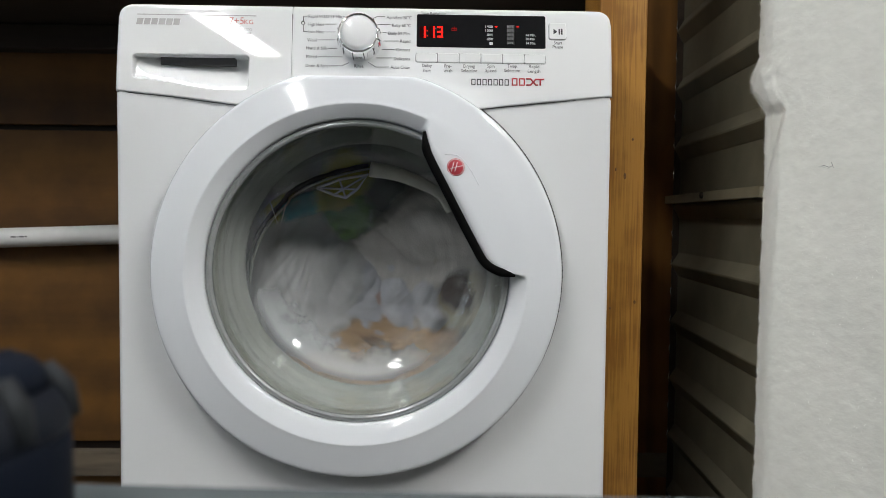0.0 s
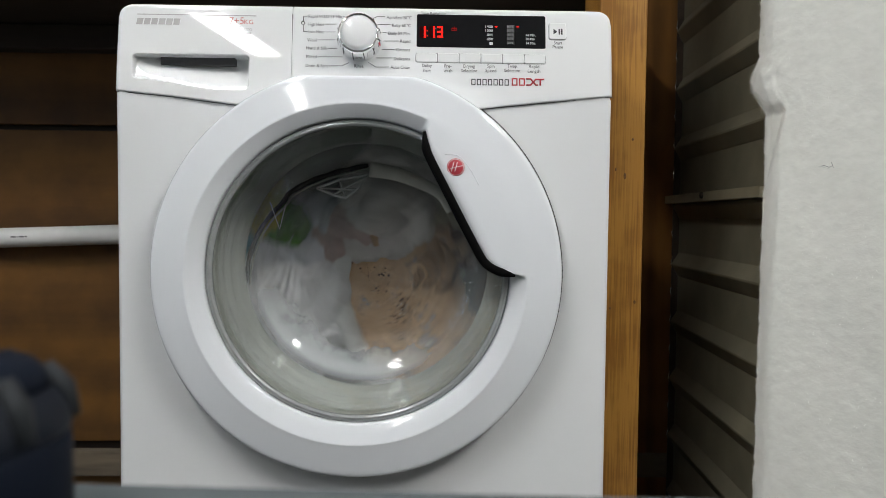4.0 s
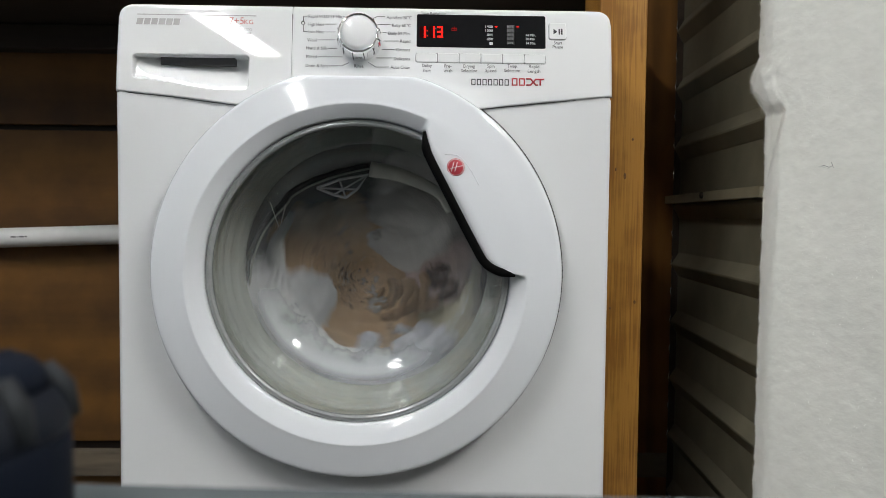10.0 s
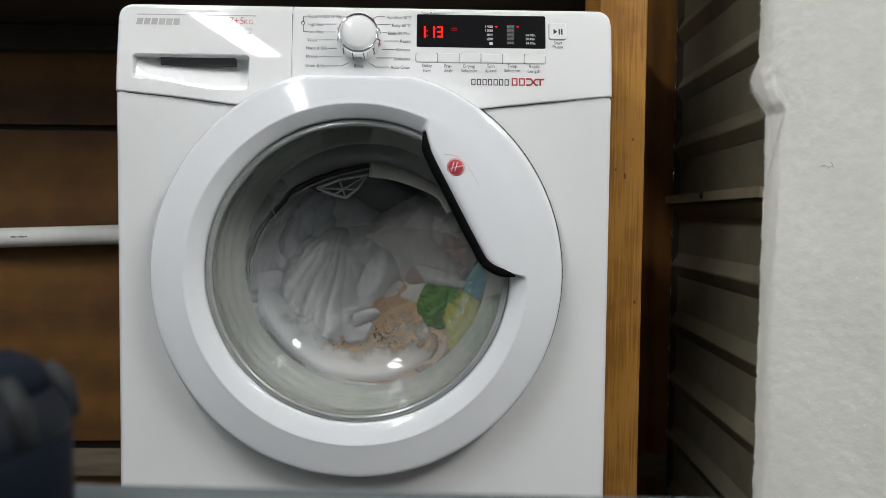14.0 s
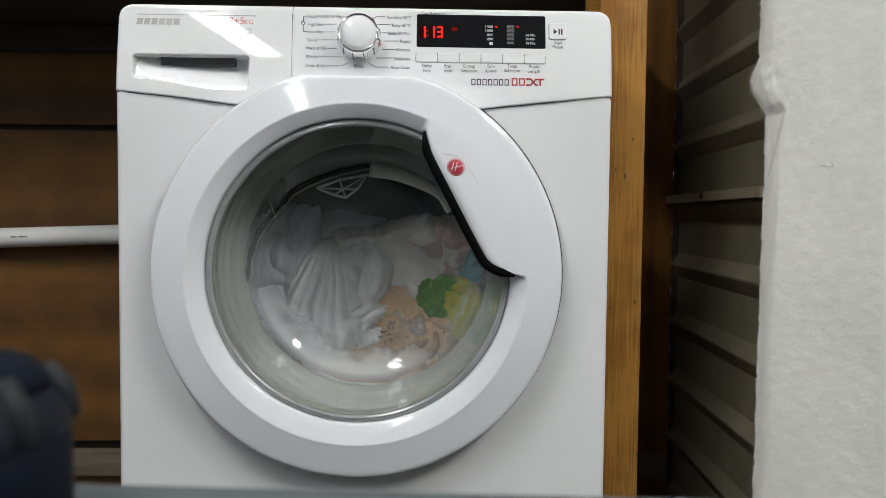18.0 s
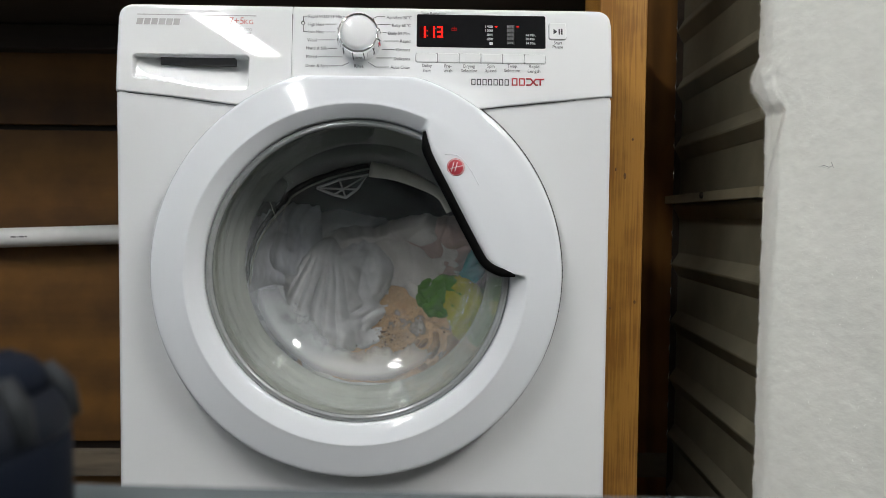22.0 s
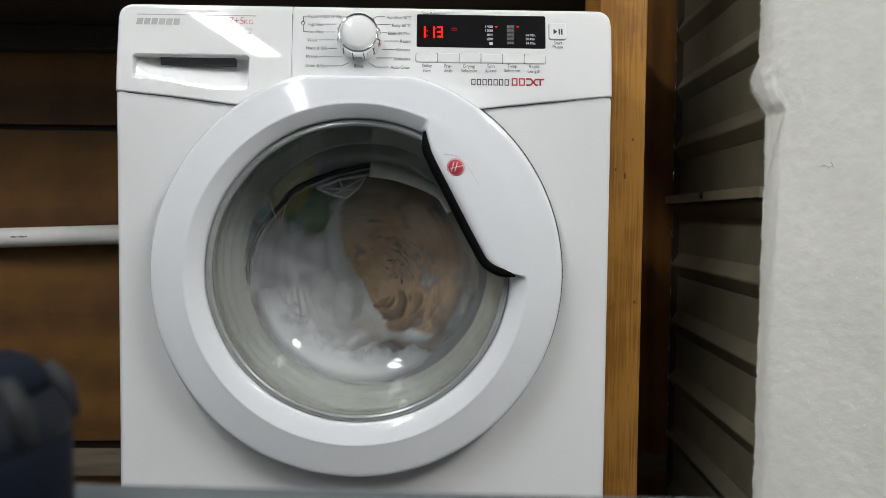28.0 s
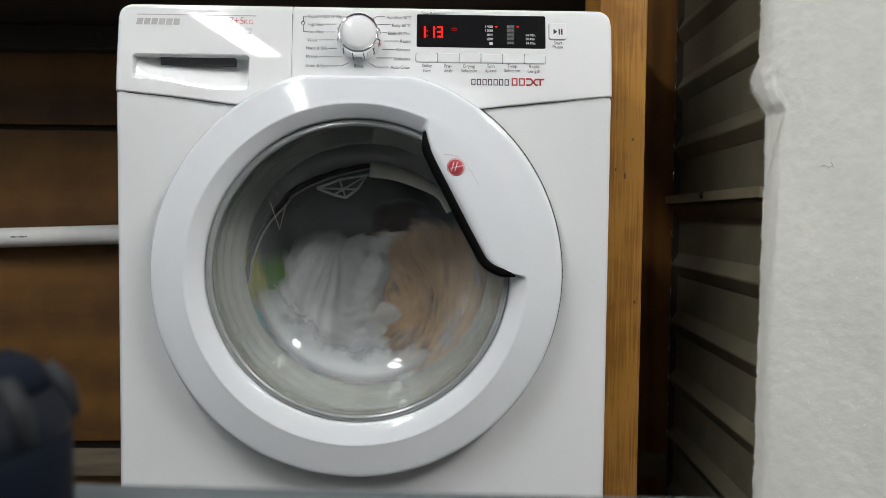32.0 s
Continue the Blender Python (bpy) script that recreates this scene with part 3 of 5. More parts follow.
# ---- printing on the fascia ----
def words(text, x0, z, width, cap, mat, parent, y=None, tilt=None, align=0.0, name="lettering", shear=0.0):
    cu = bpy.data.curves.new("text", "FONT")
    cu.body = text
    cu.size = 1.0
    cu.extrude = 0.004
    cu.offset = 0.0
    cu.resolution_u = 2
    cu.shear = shear
    ob = bpy.data.objects.new("text", cu)
    scene.collection.objects.link(ob)
    me = bpy.data.meshes.new_from_object(ob.evaluated_get(bpy.context.evaluated_depsgraph_get()))
    bpy.data.objects.remove(ob)
    bpy.data.curves.remove(cu)
    bx = [v.co.x for v in me.vertices]
    s = cap / 0.72
    sx = width / max(1e-6, max(bx) - min(bx)) if width else s
    for v in me.vertices:
        v.co = Vector(((v.co.x - min(bx)) * sx, v.co.y * s, v.co.z * s))
    me.name = name
    me.materials.clear()
    me.materials.append(mat)
    o = new(name, me)
    yy = fy(z) - 0.0004 if y is None else y
    tt = lean(z) if tilt is None else tilt
    o.parent = parent
    o.matrix_basis = Matrix.Translation((x0, yy, z)) @ Matrix.Rotation(math.pi / 2 - tt, 4, "X")
    return o


def bar(x0, x1, z0, z1, mat, parent, name="mark", depth=0.0006, out=0.0003, slant=0.0):
    """A flat printed bar on the fascia."""
    bm = bmesh.new()
    q = [(x0, z0), (x1, z0), (x1 + slant, z1), (x0 + slant, z1)]
    f = [bm.verts.new((x, fy(z) - out, z)) for x, z in q]
    b = [bm.verts.new((x, fy(z) + depth, z)) for x, z in q]
    bm.faces.new(f)
    for i in range(4):
        bm.faces.new((f[i], b[i], b[(i + 1) % 4], f[(i + 1) % 4]))
    bmesh.ops.recalc_face_normals(bm, faces=bm.faces[:])
    return part(name, bm, mat, parent, "", False)


def line(pts, mat, parent, w=0.0004, name="pointer_line"):
    return part(name, tube([(x, fy(z) - 0.0001, z) for x, z in pts], w, 5), mat, parent)


CAP = 0.0043
TEXTS = [("Rapid W&D 59 Min.", -0.0698, 0.8389, 0.0413), ("High Heat", -0.0702, 0.8290, 0.0193), ("Low Heat", -0.0700, 0.8199, 0.0193),
         ("Wool", -0.0704, 0.8095, 0.0110), ("Hand & Silk", -0.0715, 0.7998, 0.0248), ("Mixed", -0.0713, 0.7894, 0.0124), ("Drain & Spin", -0.0718, 0.7784, 0.0261),
         ("Rinse", -0.0136, 0.7786, 0.0110), ("ActivEco 20°C", 0.0243, 0.8390, 0.0303), ("Baby 60°C", 0.0312, 0.8293, 0.0227), ("Daily 59 Min.", 0.0266, 0.8194, 0.0268),
         ("Rapid", 0.0410, 0.8098, 0.0124), ("Cottons", 0.0364, 0.7993, 0.0165), ("Delicates", 0.0338, 0.7882, 0.0193), ("Auto Clean", 0.0299, 0.7778, 0.0234),
         ("Time Remaining", 0.0659, 0.8454, 0.0303),
         ("Delay", 0.0679, 0.7804, 0.0117), ("Start", 0.0687, 0.7743, 0.0096), ("Pre-", 0.0945, 0.7802, 0.0089), ("wash", 0.0939, 0.7746, 0.0103),
         ("Drying", 0.1177, 0.7805, 0.0138), ("Selection", 0.1150, 0.7749, 0.0193), ("Spin", 0.1464, 0.7809, 0.0089), ("Speed", 0.1443, 0.7754, 0.0131),
         ("Temp.", 0.1710, 0.7813, 0.0124), ("Selection", 0.1669, 0.7757, 0.0193), ("Rapid", 0.1970, 0.7810, 0.0124), ("Length", 0.1956, 0.7754, 0.0151),
         ("Start", 0.2273, 0.8107, 0.0103), ("Pause", 0.2259, 0.8057, 0.0124)]
for s, x, z, w in TEXTS:
    words(s, x, z, w, CAP * (0.85 if s in ("Time Remaining",) else 0.95), M_INK, panel)
LINES = [[(-0.0283, 0.8410), (-0.0242, 0.8403)], [(-0.0492, 0.8315), (-0.0349, 0.8317)], [(-0.0490, 0.8217), (-0.0361, 0.8219)], [(-0.0576, 0.8118), (-0.0372, 0.8121)], [(-0.0452, 0.8016), (-0.0350, 0.8017)],
         [(-0.0571, 0.7910), (-0.0280, 0.7914)], [(-0.0441, 0.7802), (-0.0285, 0.7804), (-0.0198, 0.7847)], [(0.0058, 0.8380), (0.0126, 0.8417), (0.0222, 0.8418)], [(0.0134, 0.8318), (0.0291, 0.8321)],
         [(0.0197, 0.8221), (0.0245, 0.8222)], [(0.0213, 0.8116), (0.0397, 0.8119)], [(0.0194, 0.8012), (0.0343, 0.8014)], [(0.0127, 0.7907), (0.0318, 0.7910)], [(0.0033, 0.7850), (0.0122, 0.7796), (0.0278, 0.7799)],
         [(-0.0712, 0.8410), (-0.0760, 0.8409), (-0.0758, 0.8346)], [(-0.0707, 0.8220), (-0.0755, 0.8219), (-0.0757, 0.8296)]]
for pts in LINES:
    line(pts, M_INK, panel)
gx, gz = -0.0761, 0.8324
part("sun_symbol", lathe([(0.0016, -0.0003), (0.0024, -0.0003), (0.0024, 0.0005), (0.0016, 0.0005)], gx, gz, 16, True), M_INK, panel).location.y = fy(gz)

# brand mark and product line as plain shapes
for k in range(6):
    x, z0 = -0.2756, 0.8278
    z1 = z0 + 0.0076
    x += k * 0.0088
    bar(x, x + 0.0073, z0, z1, M_SILVER, drawer, "brand_mark", slant=0.0012)
ux, uz = -0.2749, 0.8397
bar(ux, ux + 0.1424, uz, uz + 0.0011, M_SILVER, drawer, "rule")
words("7+5", -0.1645, 0.8296, 0.0172, 0.0089, M_PALERED, drawer)
words("KG", -0.1469, 0.8299, 0.0110, 0.0058, M_PALERED, drawer)
words("5·5", -0.1628, 0.8212, 0.0124, 0.0062, M_SILVER, drawer)
words("AUTO", -0.1500, 0.8214, 0.0131, 0.0034, M_SILVER, drawer)
bx0, bz0 = -0.1627, 0.8178
bar(bx0, bx0 + 0.0248, bz0, bz0 + 0.0017, M_SILVER, drawer)
def hollow(x, z, w, h, t, mat):
    """A plain outlined box."""
    rows = []
    for ins, y in ((0, 0.0004), (0, -0.0003), (t, -0.0003), (t, 0.0004)):
        rows.append([(xx, fy(zz) + y, zz) for xx, zz in ((x + ins, z + ins), (x + w - ins, z + ins), (x + w - ins, z + h - ins), (x + ins, z + h - ins))])
    return part("product_mark", loops(rows), mat, panel, "", False)


for k in range(7):
    hollow(0.1274 + k * 0.0067, 0.7593, 0.0050, 0.0076, 0.0010, M_INK)
for k in range(2):
    hollow(0.1762 + k * 0.0089, 0.7593, 0.0070, 0.0092, 0.0015, M_REDINK)
for pts in ([(0.1936, 0.7602), (0.1991, 0.7603), (0.2052, 0.7673), (0.2155, 0.7674)], [(0.1936, 0.7678), (0.1991, 0.7679), (0.2052, 0.7604), (0.2080, 0.7604)], [(0.2107, 0.7667), (0.2107, 0.7598)]):
    line(pts, M_REDINK, panel, 0.0011, "product_mark")


def plate(x0, x1, z0, z1, r, out, deep, mat, parent, name, label="", edge=0.0008):
    """A rounded plate lying on the leaning fascia."""
    zm, xm = (z0 + z1) / 2, (x0 + x1) / 2
    hw, hh = (x1 - x0) / 2, (z1 - z0) / 2
    rows = []
    for ins, y in ((0, deep), (0, -out + edge), (edge * 0.4, -out + edge * 0.3), (edge, -out)):
        ring = []
        for cxx, czz, a0 in ((hw, hh, 0), (-hw, hh, 90), (-hw, -hh, 180), (hw, -hh, 270)):
            for k in range(5):
                a = radians(a0 + k * 22.5)
                rr = max(r - ins, 0.0001)
                ring.append(((abs(cxx) - r) * (1 if cxx > 0 else -1) + rr * math.cos(a), y, (abs(czz) - r) * (1 if czz > 0 else -1) + rr * math.sin(a)))
        rows.append(ring)
    o = part(name, loops(rows, True, False, True), mat, parent, label, False)
    o.matrix_basis = Matrix.Translation((xm, fy(zm), zm)) @ Matrix.Rotation(-lean(zm), 4, "X")
    return o


# display
ax, az = 0.0609, 0.8049
ex, ez = 0.2173, 0.8458
display = plate(ax, ex, az, ez, 0.002, 0.0008, 0.006, M_SCREEN, panel, "display", "black display with red and white figures")
display_m = display.matrix_basis.inverted()


def on_display(o):
    o.parent = display
    o.matrix_basis = display_m @ Matrix.Translation((0, -0.0009, 0)) @ o.matrix_basis
    return o


def segment_digit(x, z, w, h, which):
    t = 0.0020
    zm = z + h / 2
    seg = {"a": (x, x + w, z + h - t, z + h), "g": (x, x + w, zm - t / 2, zm + t / 2), "d": (x, x + w, z, z + t),
           "b": (x + w - t, x + w, zm, z + h), "c": (x + w - t, x + w, z, zm), "f": (x, x + t, zm, z + h), "e": (x, x + t, z, zm)}
    for k in "abcdefg":
        a, b, c, d = seg[k]
        lit = k in which
        on_display(bar(a, b, c, d, M_RED if lit else M_REDOFF, display, "segment", out=0.0004 if lit else 0.0003))


dz = 0.0138
for (x, z), s in zip([(0.0648, 0.8165), (0.0762, 0.8167), (0.0858, 0.8169)], ("bc", "bc", "abcdg")):
    segment_digit(x, z, 0.0069, dz, s)
for p in ((0.0731, 0.8258), (0.0731, 0.8195)):
    on_display(bar(p[0], p[0] + 0.0014, p[1] - 0.0014, p[1], M_RED, display, "segment"))
px_, pz_ = 0.1031, 0.8255
for ix, iz, iw, ih in ((0, 0, 0.0062, 0.0007), (0, 0, 0.0007, 0.0034), (0.0055, 0, 0.0007, 0.0034), (0, 0.0027, 0.0062, 0.0007), (0.0028, 0, 0.0007, 0.0050)):
    on_display(bar(px_ + ix, px_ + ix + iw, pz_ + iz, pz_ + iz + ih, M_REDDIM, display, "indicator"))
for p in ((0.1559, 0.8306), (0.1820, 0.8310)):
    on_display(bar(p[0], p[0] + 0.0028, p[1], p[1] + 0.0011, M_RED, display, "indicator"))
for s, x, z, w in (("1400", 0.1442, 0.8297, 0.0089), ("1000", 0.1442, 0.8248, 0.0089), ("800", 0.1463, 0.8195, 0.0072), ("400", 0.1456, 0.8143, 0.0079),
                   ("90°C", 0.1703, 0.8301, 0.0089), ("60°C", 0.1703, 0.8252, 0.0089), ("40°C", 0.1703, 0.8199, 0.0089), ("30°C", 0.1703, 0.8150, 0.0089), ("20°C", 0.1703, 0.8098, 0.0089),
                   ("44 Min.", 0.1930, 0.8199, 0.0124), ("30 Min.", 0.1930, 0.8150, 0.0124), ("14 Min.", 0.1936, 0.8098, 0.0117)):
    on_display(words(s, x, z, w, 0.0032, M_WHITEINK, display))
sx_, sz_ = 0.1490, 0.8087
on_display(bar(sx_, sx_ + 0.0041, sz_, sz_ + 0.0034, M_WHITEINK, display, "symbol"))

# keys
kx0, kz0 = 0.0600, 0.7862
kx1, kz1 = 0.2173, 0.7976
plate(kx0 - 0.0006, kx1 + 0.0006, kz0 - 0.0006, kz1 + 0.0006, 0.003, 0.0002, 0.004, M_SEAM, panel, "key_surround")
kw = (kx1 - kx0) / 6
for k in range(6):
    plate(kx0 + k * kw + 0.0003, kx0 + (k + 1) * kw - 0.0003, kz0, kz1, 0.0024 if k in (0, 5) else 0.0008, 0.0012, 0.003, M_BUTTON, panel, "key")
bx0, bz0 = 0.2212, 0.8162
bx1, bz1 = 0.2424, 0.8370
plate(bx0 - 0.0006, bx1 + 0.0006, bz0 - 0.0006, bz1 + 0.0006, 0.0036, 0.0002, 0.004, M_SEAM, panel, "key_surround")
start = plate(bx0, bx1, bz0, bz1, 0.0032, 0.0016, 0.003, M_BUTTON, panel, "start_key")
inv = start.matrix_basis.inverted()


def on_start(o):
    o.parent = start
    o.matrix_basis = inv @ Matrix.Translation((0, -0.0017, 0)) @ o.matrix_basis


tx, tz = 0.2267, 0.8226
bm = bmesh.new()
tri = [bm.verts.new((x, fy(zz) - 0.0002, zz)) for x, zz in ((tx, tz), (tx + 0.0048, tz + 0.0034), (tx, tz + 0.0069))]
bm.faces.new(tri)
on_start(part("symbol", bm, M_INK, start, "", False))
for k in (0, 1):
    x = tx + 0.0062 + k * 0.0031
    on_start(bar(x, x + 0.0017, tz, tz + 0.0069, M_INK, start, "symbol"))

# programme knob
kc, kz = -0.0073, 0.8119
knob_base = Matrix.Translation((kc, fy(kz), kz)) @ Matrix.Rotation(-lean(kz), 4, "X")
rows = []
n = 72
for r, y, lob in ((0.0262, 0.002, 0), (0.0265, -0.003, 0.3), (0.0258, -0.012, 0.8), (0.0250, -0.020, 1), (0.0240, -0.0235, 0.6), (0.0228, -0.0248, 0.0), (0.0214, -0.0246, 0.0), (0.0212, -0.0225, 0.0)):
    rows.append([((r - 0.0006 * lob * max(0, math.cos(12 * 2 * math.pi * i / n)) ** 4) * math.cos(2 * math.pi * i / n), y, (r - 0.0006 * lob * max(0, math.cos(12 * 2 * math.pi * i / n)) ** 4) * math.sin(2 * math.pi * i / n)) for i in range(n)])
knob = part("programme_knob", loops(rows, True, False, False), M_CHROME, panel, "chrome programme knob with a white cap")
knob.matrix_basis = knob_base
part("cap", lathe([(0.0213, -0.0222), (0.0205, -0.0246), (0.016, -0.0262), (0.008, -0.0272), (0, -0.0275)], 0, 0, 48), M_PANEL, knob, "glossy white domed cap")
for k in range(12):
    a = 2 * math.pi * (k + 0.5) / 12
    part("groove", tube([(0.0260 * math.cos(a), -0.004, 0.0260 * math.sin(a)), (0.0249 * math.cos(a), -0.021, 0.0249 * math.sin(a))], 0.0007, 5), M_GAP, knob)
part("pointer", tube([(0.0262 * math.cos(-0.35), -0.008, 0.0262 * math.sin(-0.35)), (0.0256 * math.cos(-0.35), -0.015, 0.0256 * math.sin(-0.35))], 0.0012, 6), M_REDINK, knob, "red pointer mark")

# ---- door ----
RO = 0.2452
GX, GZ = -0.0055, 0.5341
HANDLE = [(0.0729, 0.7002), (0.0737, 0.6881), (0.0757, 0.6778), (0.0816, 0.6650), (0.0942, 0.6412), (0.1074, 0.6161), (0.1207, 0.5909), (0.1361, 0.5624), (0.1421, 0.5520),
          (0.1494, 0.5442), (0.1599, 0.5384), (0.1705, 0.5352), (0.1810, 0.5327)]
hl = smooth_line(HANDLE, 8)
hpol = sorted((math.atan2(p.y - CZ, p.x - CX), (Vector((p.x - CX, p.y - CZ))).length) for p in hl)
H_A = [q[0] for q in hpol]
H_R = [q[1] for q in hpol]
ZCUT = 0.7625


def plate_y(r):
    """The handle plate goes on from the ring and rises a little towards its edge."""
    return -0.0393 - 0.12 * max(-0.01, 0.2015 - r)


def door_mesh():
    n = 540
    band = [(RO - 0.0085 - 0.0044 * k, -0.0312 - 0.00098 * k) for k in range(9)]
    norm = [(RO - 0.003, 0.0), (RO, -0.002), (RO, -0.008), (RO - 0.0003, -0.014), (RO - 0.0011, -0.020), (RO - 0.0024, -0.0254), (RO - 0.0040, -0.0287), (RO - 0.0060, -0.0304)] + band \
        + [(0.2003, -0.0395), (0.1992, -0.0393), (0.1982, -0.0389), (0.1890, -0.0346), (0.1822, -0.0313), (0.1806, -0.0300), (0.1798, -0.0215), (0.1798, 0.0)]
    k0 = 7 + 9
    stop = norm[k0 - 1][0]
    rows = [[] for _ in norm]
    for i in range(n):
        a = 2 * math.pi * i / n
        if a > math.pi:
            a -= 2 * math.pi
        w = sstep(H_A[0] - 0.022, H_A[0] - 0.002, a) * (1 - sstep(H_A[-1] - 0.002, H_A[-1] + 0.022, a))
        rin = float(np.interp(a, H_A, H_R))
        for k, (r, y) in enumerate(norm):
            if w and k >= k0:
                f = (k - k0 + 1) / (len(norm) - k0)
                f2 = min(1, f * 1.35)
                r2 = stop + (rin + 0.0008 - stop) * f2
                y2 = plate_y(r2) if f < 0.72 else plate_y(rin) - 0.0005 + 0.022 * (f - 0.72) / 0.28
                r, y = r + (r2 - r) * w, y + (y2 - y) * w
            c = sstep(0.200, 0.182, r) * (1 - w)
            x, z = CX + (GX - CX) * c + r * math.cos(a), CZ + (GZ - CZ) * c + r * math.sin(a)
            rows[k].append((x, y, min(z, ZCUT)))
    return loops(rows)


# Dark ring at the gap stands in for the door's contact shadow
gap = lathe([(RO - 0.004, -0.0045), (RO + 0.0028, -0.0045), (RO + 0.0028, 0.003), (RO - 0.004, 0.003)], CX, CZ, 256, True)
for v in gap.verts:
    v.co.z = min(v.co.z, float(np.interp(v.co.x, SEAM_X, SEAM_Z)) + 0.0005)
part("door_gap_shade", gap, M_GAP, wm, "dark ring for the shadow at the door's gap")
door = part("door", door_mesh(), M_RING, wm, "round white plastic door with a glass bowl")
trim_pts = []
for p in hl:
    d = Vector((p.x - CX, p.y - CZ)).normalized() * 0.0024
    trim_pts.append((p.x - d.x, plate_y(math.hypot(p.x - CX, p.y - CZ)) - 0.0022, p.y - d.y))
nn = len(trim_pts)
part("handle_trim", tube(trim_pts, [0.0053 * (0.30 + 0.65 * min(1, 8 * i / nn, 8 * (nn - 1 - i) / nn)) for i in range(nn)], 10, True, 1.0), M_BLACK, door, "black rubber strip along the handle edge")
part("handle_back", tube([(p.x + 0.010, -0.0255, p.y + 0.004) for p in hl], 0.011, 8), M_RING, door)
bxx, bzz = 0.1080, 0.6575
badge = part("badge", lathe([(0.0102, -0.0405), (0.0102, -0.0438), (0.0096, -0.0443), (0, -0.0445)], bxx, bzz, 40), M_REDINK, door, "round red badge with white strokes")
for x0, z0, x1, z1, w in ((-0.005, -0.005, -0.002, 0.006, 0.0005), (-0.001, -0.005, 0.002, 0.006, 0.0005), (-0.007, -0.002, 0.008, 0.002, 0.0004)):
    part("stroke", tube([(bxx + x0, -0.0445, bzz + z0), (bxx + x1, -0.0445, bzz + z1)], w, 5), M_WHITEINK, badge)
part("stroke", lathe([(0.0088, -0.0446), (0.0094, -0.0446), (0.0094, -0.0439), (0.0088, -0.0439)], bxx, bzz, 36, True), M_WHITEINK, badge)
part("crease", tube([(x, plate_y(math.hypot(x - CX, z - CZ)) + 0.0001, z) for x, z in smooth_line([(0.0958, 0.6722), (0.1088, 0.6717), (0.1179, 0.6648), (0.1265, 0.6532), (0.1351, 0.6378)], 4)], 0.0006, 6), M_RING, door)
part("glass_rim", lathe([(0.1798, -0.0225), (0.1790, -0.0262), (0.1772, -0.0268), (0.1764, -0.0255), (0.1756, -0.0266), (0.1735, -0.0262), (0.1718, -0.0240), (0.1715, -0.0212), (0.1798, -0.0210)], GX, GZ, 128, True), M_GLASSRIM, door, "thin grey ring round the glass")
OUTER = [(0.1745, -0.020), (0.1735, -0.010), (0.171, 0.010), (0.167, 0.035), (0.1615, 0.060), (0.1530, 0.083), (0.1408, 0.0952), (0.1205, 0.1005), (0.060, 0.1033), (0.0, 0.104)]
INNER = [(0.0, 0.101), (0.060, 0.1003), (0.120, 0.0975), (0.1380, 0.0925), (0.1500, 0.0812), (0.1588, 0.0590), (0.1645, 0.0345), (0.1685, 0.0098), (0.1710, -0.010), (0.1720, -0.018), (0.1735, -0.0205)]


def fine(profile, k=4):
    return [(max(0, p[0]), p[1]) for p in smooth_line(profile, k)]


bowl = part("glass_bowl", lathe(fine(OUTER) + fine(INNER) + [OUTER[0]], GX, GZ, 128), M_GLASS, door, "clear glass bowl")
bowl.visible_shadow = False

# ---- seal and drum ----
seal = part("door_seal", lathe([(r + 0.0009 * (math.sin(y * 430) + abs(math.sin(y * 565 + 1))) * sstep(0.0, 0.02, y) * (1 - sstep(0.078, 0.09, y)), y) for r, y in fine([(0.196, 0.002), (0.192, 0.02), (0.186, 0.045), (0.178, 0.068), (0.168, 0.084), (0.1635, 0.095), (0.168, 0.104), (0.18, 0.108), (0.20, 0.108)], 10)], GX, GZ, 128), M_RUBBER, wm, "grey rubber door seal")
g0 = [(-0.0727, 0.6372), (-0.0426, 0.6489), (-0.0042, 0.6561), (-0.0185, 0.6363), (-0.0342, 0.6248), (-0.0501, 0.6284)]
gp = [(x, 0.094, z) for x, z in g0]
part("grille", tube(gp + [gp[0]], 0.0019, 6), M_GRILLE, seal, "pale plastic grille in the seal")
for a, b in ((gp[1], gp[4]), (gp[5], gp[2]), (gp[0], gp[3])):
    part("bar", tube([a, b], 0.0013, 6), M_GRILLE, seal)
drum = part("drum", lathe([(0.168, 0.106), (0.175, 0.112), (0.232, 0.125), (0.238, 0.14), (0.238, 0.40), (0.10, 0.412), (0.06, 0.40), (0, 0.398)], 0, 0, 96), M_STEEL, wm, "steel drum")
drum.location = (GX, 0, GZ)
for k in range(3):
    a = 2 * math.pi * k / 3 + 0.5
    lif = part("lifter", box(0.20, 0.236, 0.14, 0.395, -0.022, 0.022, 0.008), M_RUBBER, drum)
    lif.matrix_basis = Matrix.Rotation(-a, 4, "Y")
# The near-black tube stands in for shade along the seal's fold
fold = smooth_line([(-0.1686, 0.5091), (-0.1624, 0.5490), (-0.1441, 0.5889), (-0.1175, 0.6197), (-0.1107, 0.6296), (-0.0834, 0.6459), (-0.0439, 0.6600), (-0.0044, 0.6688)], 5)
part("fold", tube([(x, 0.0985, z) for x, z in fold], [0.0026 + 0.0012 * math.sin(i * 0.9) ** 2 for i in range(len(fold))], 8), M_GAP, seal, "dark line for the shaded fold of the seal")
part("fold", tube([(x + 0.0045, 0.0985, z - 0.004) for x, z in fold], 0.0014, 8), M_RUBBER, seal)
# Flap of the same seal, its lit look painted with the paler material
flap = smooth_line([(-0.0021, 0.6635), (0.0323, 0.6578), (0.0667, 0.6453), (0.0937, 0.6303), (0.1069, 0.6075)], 5)
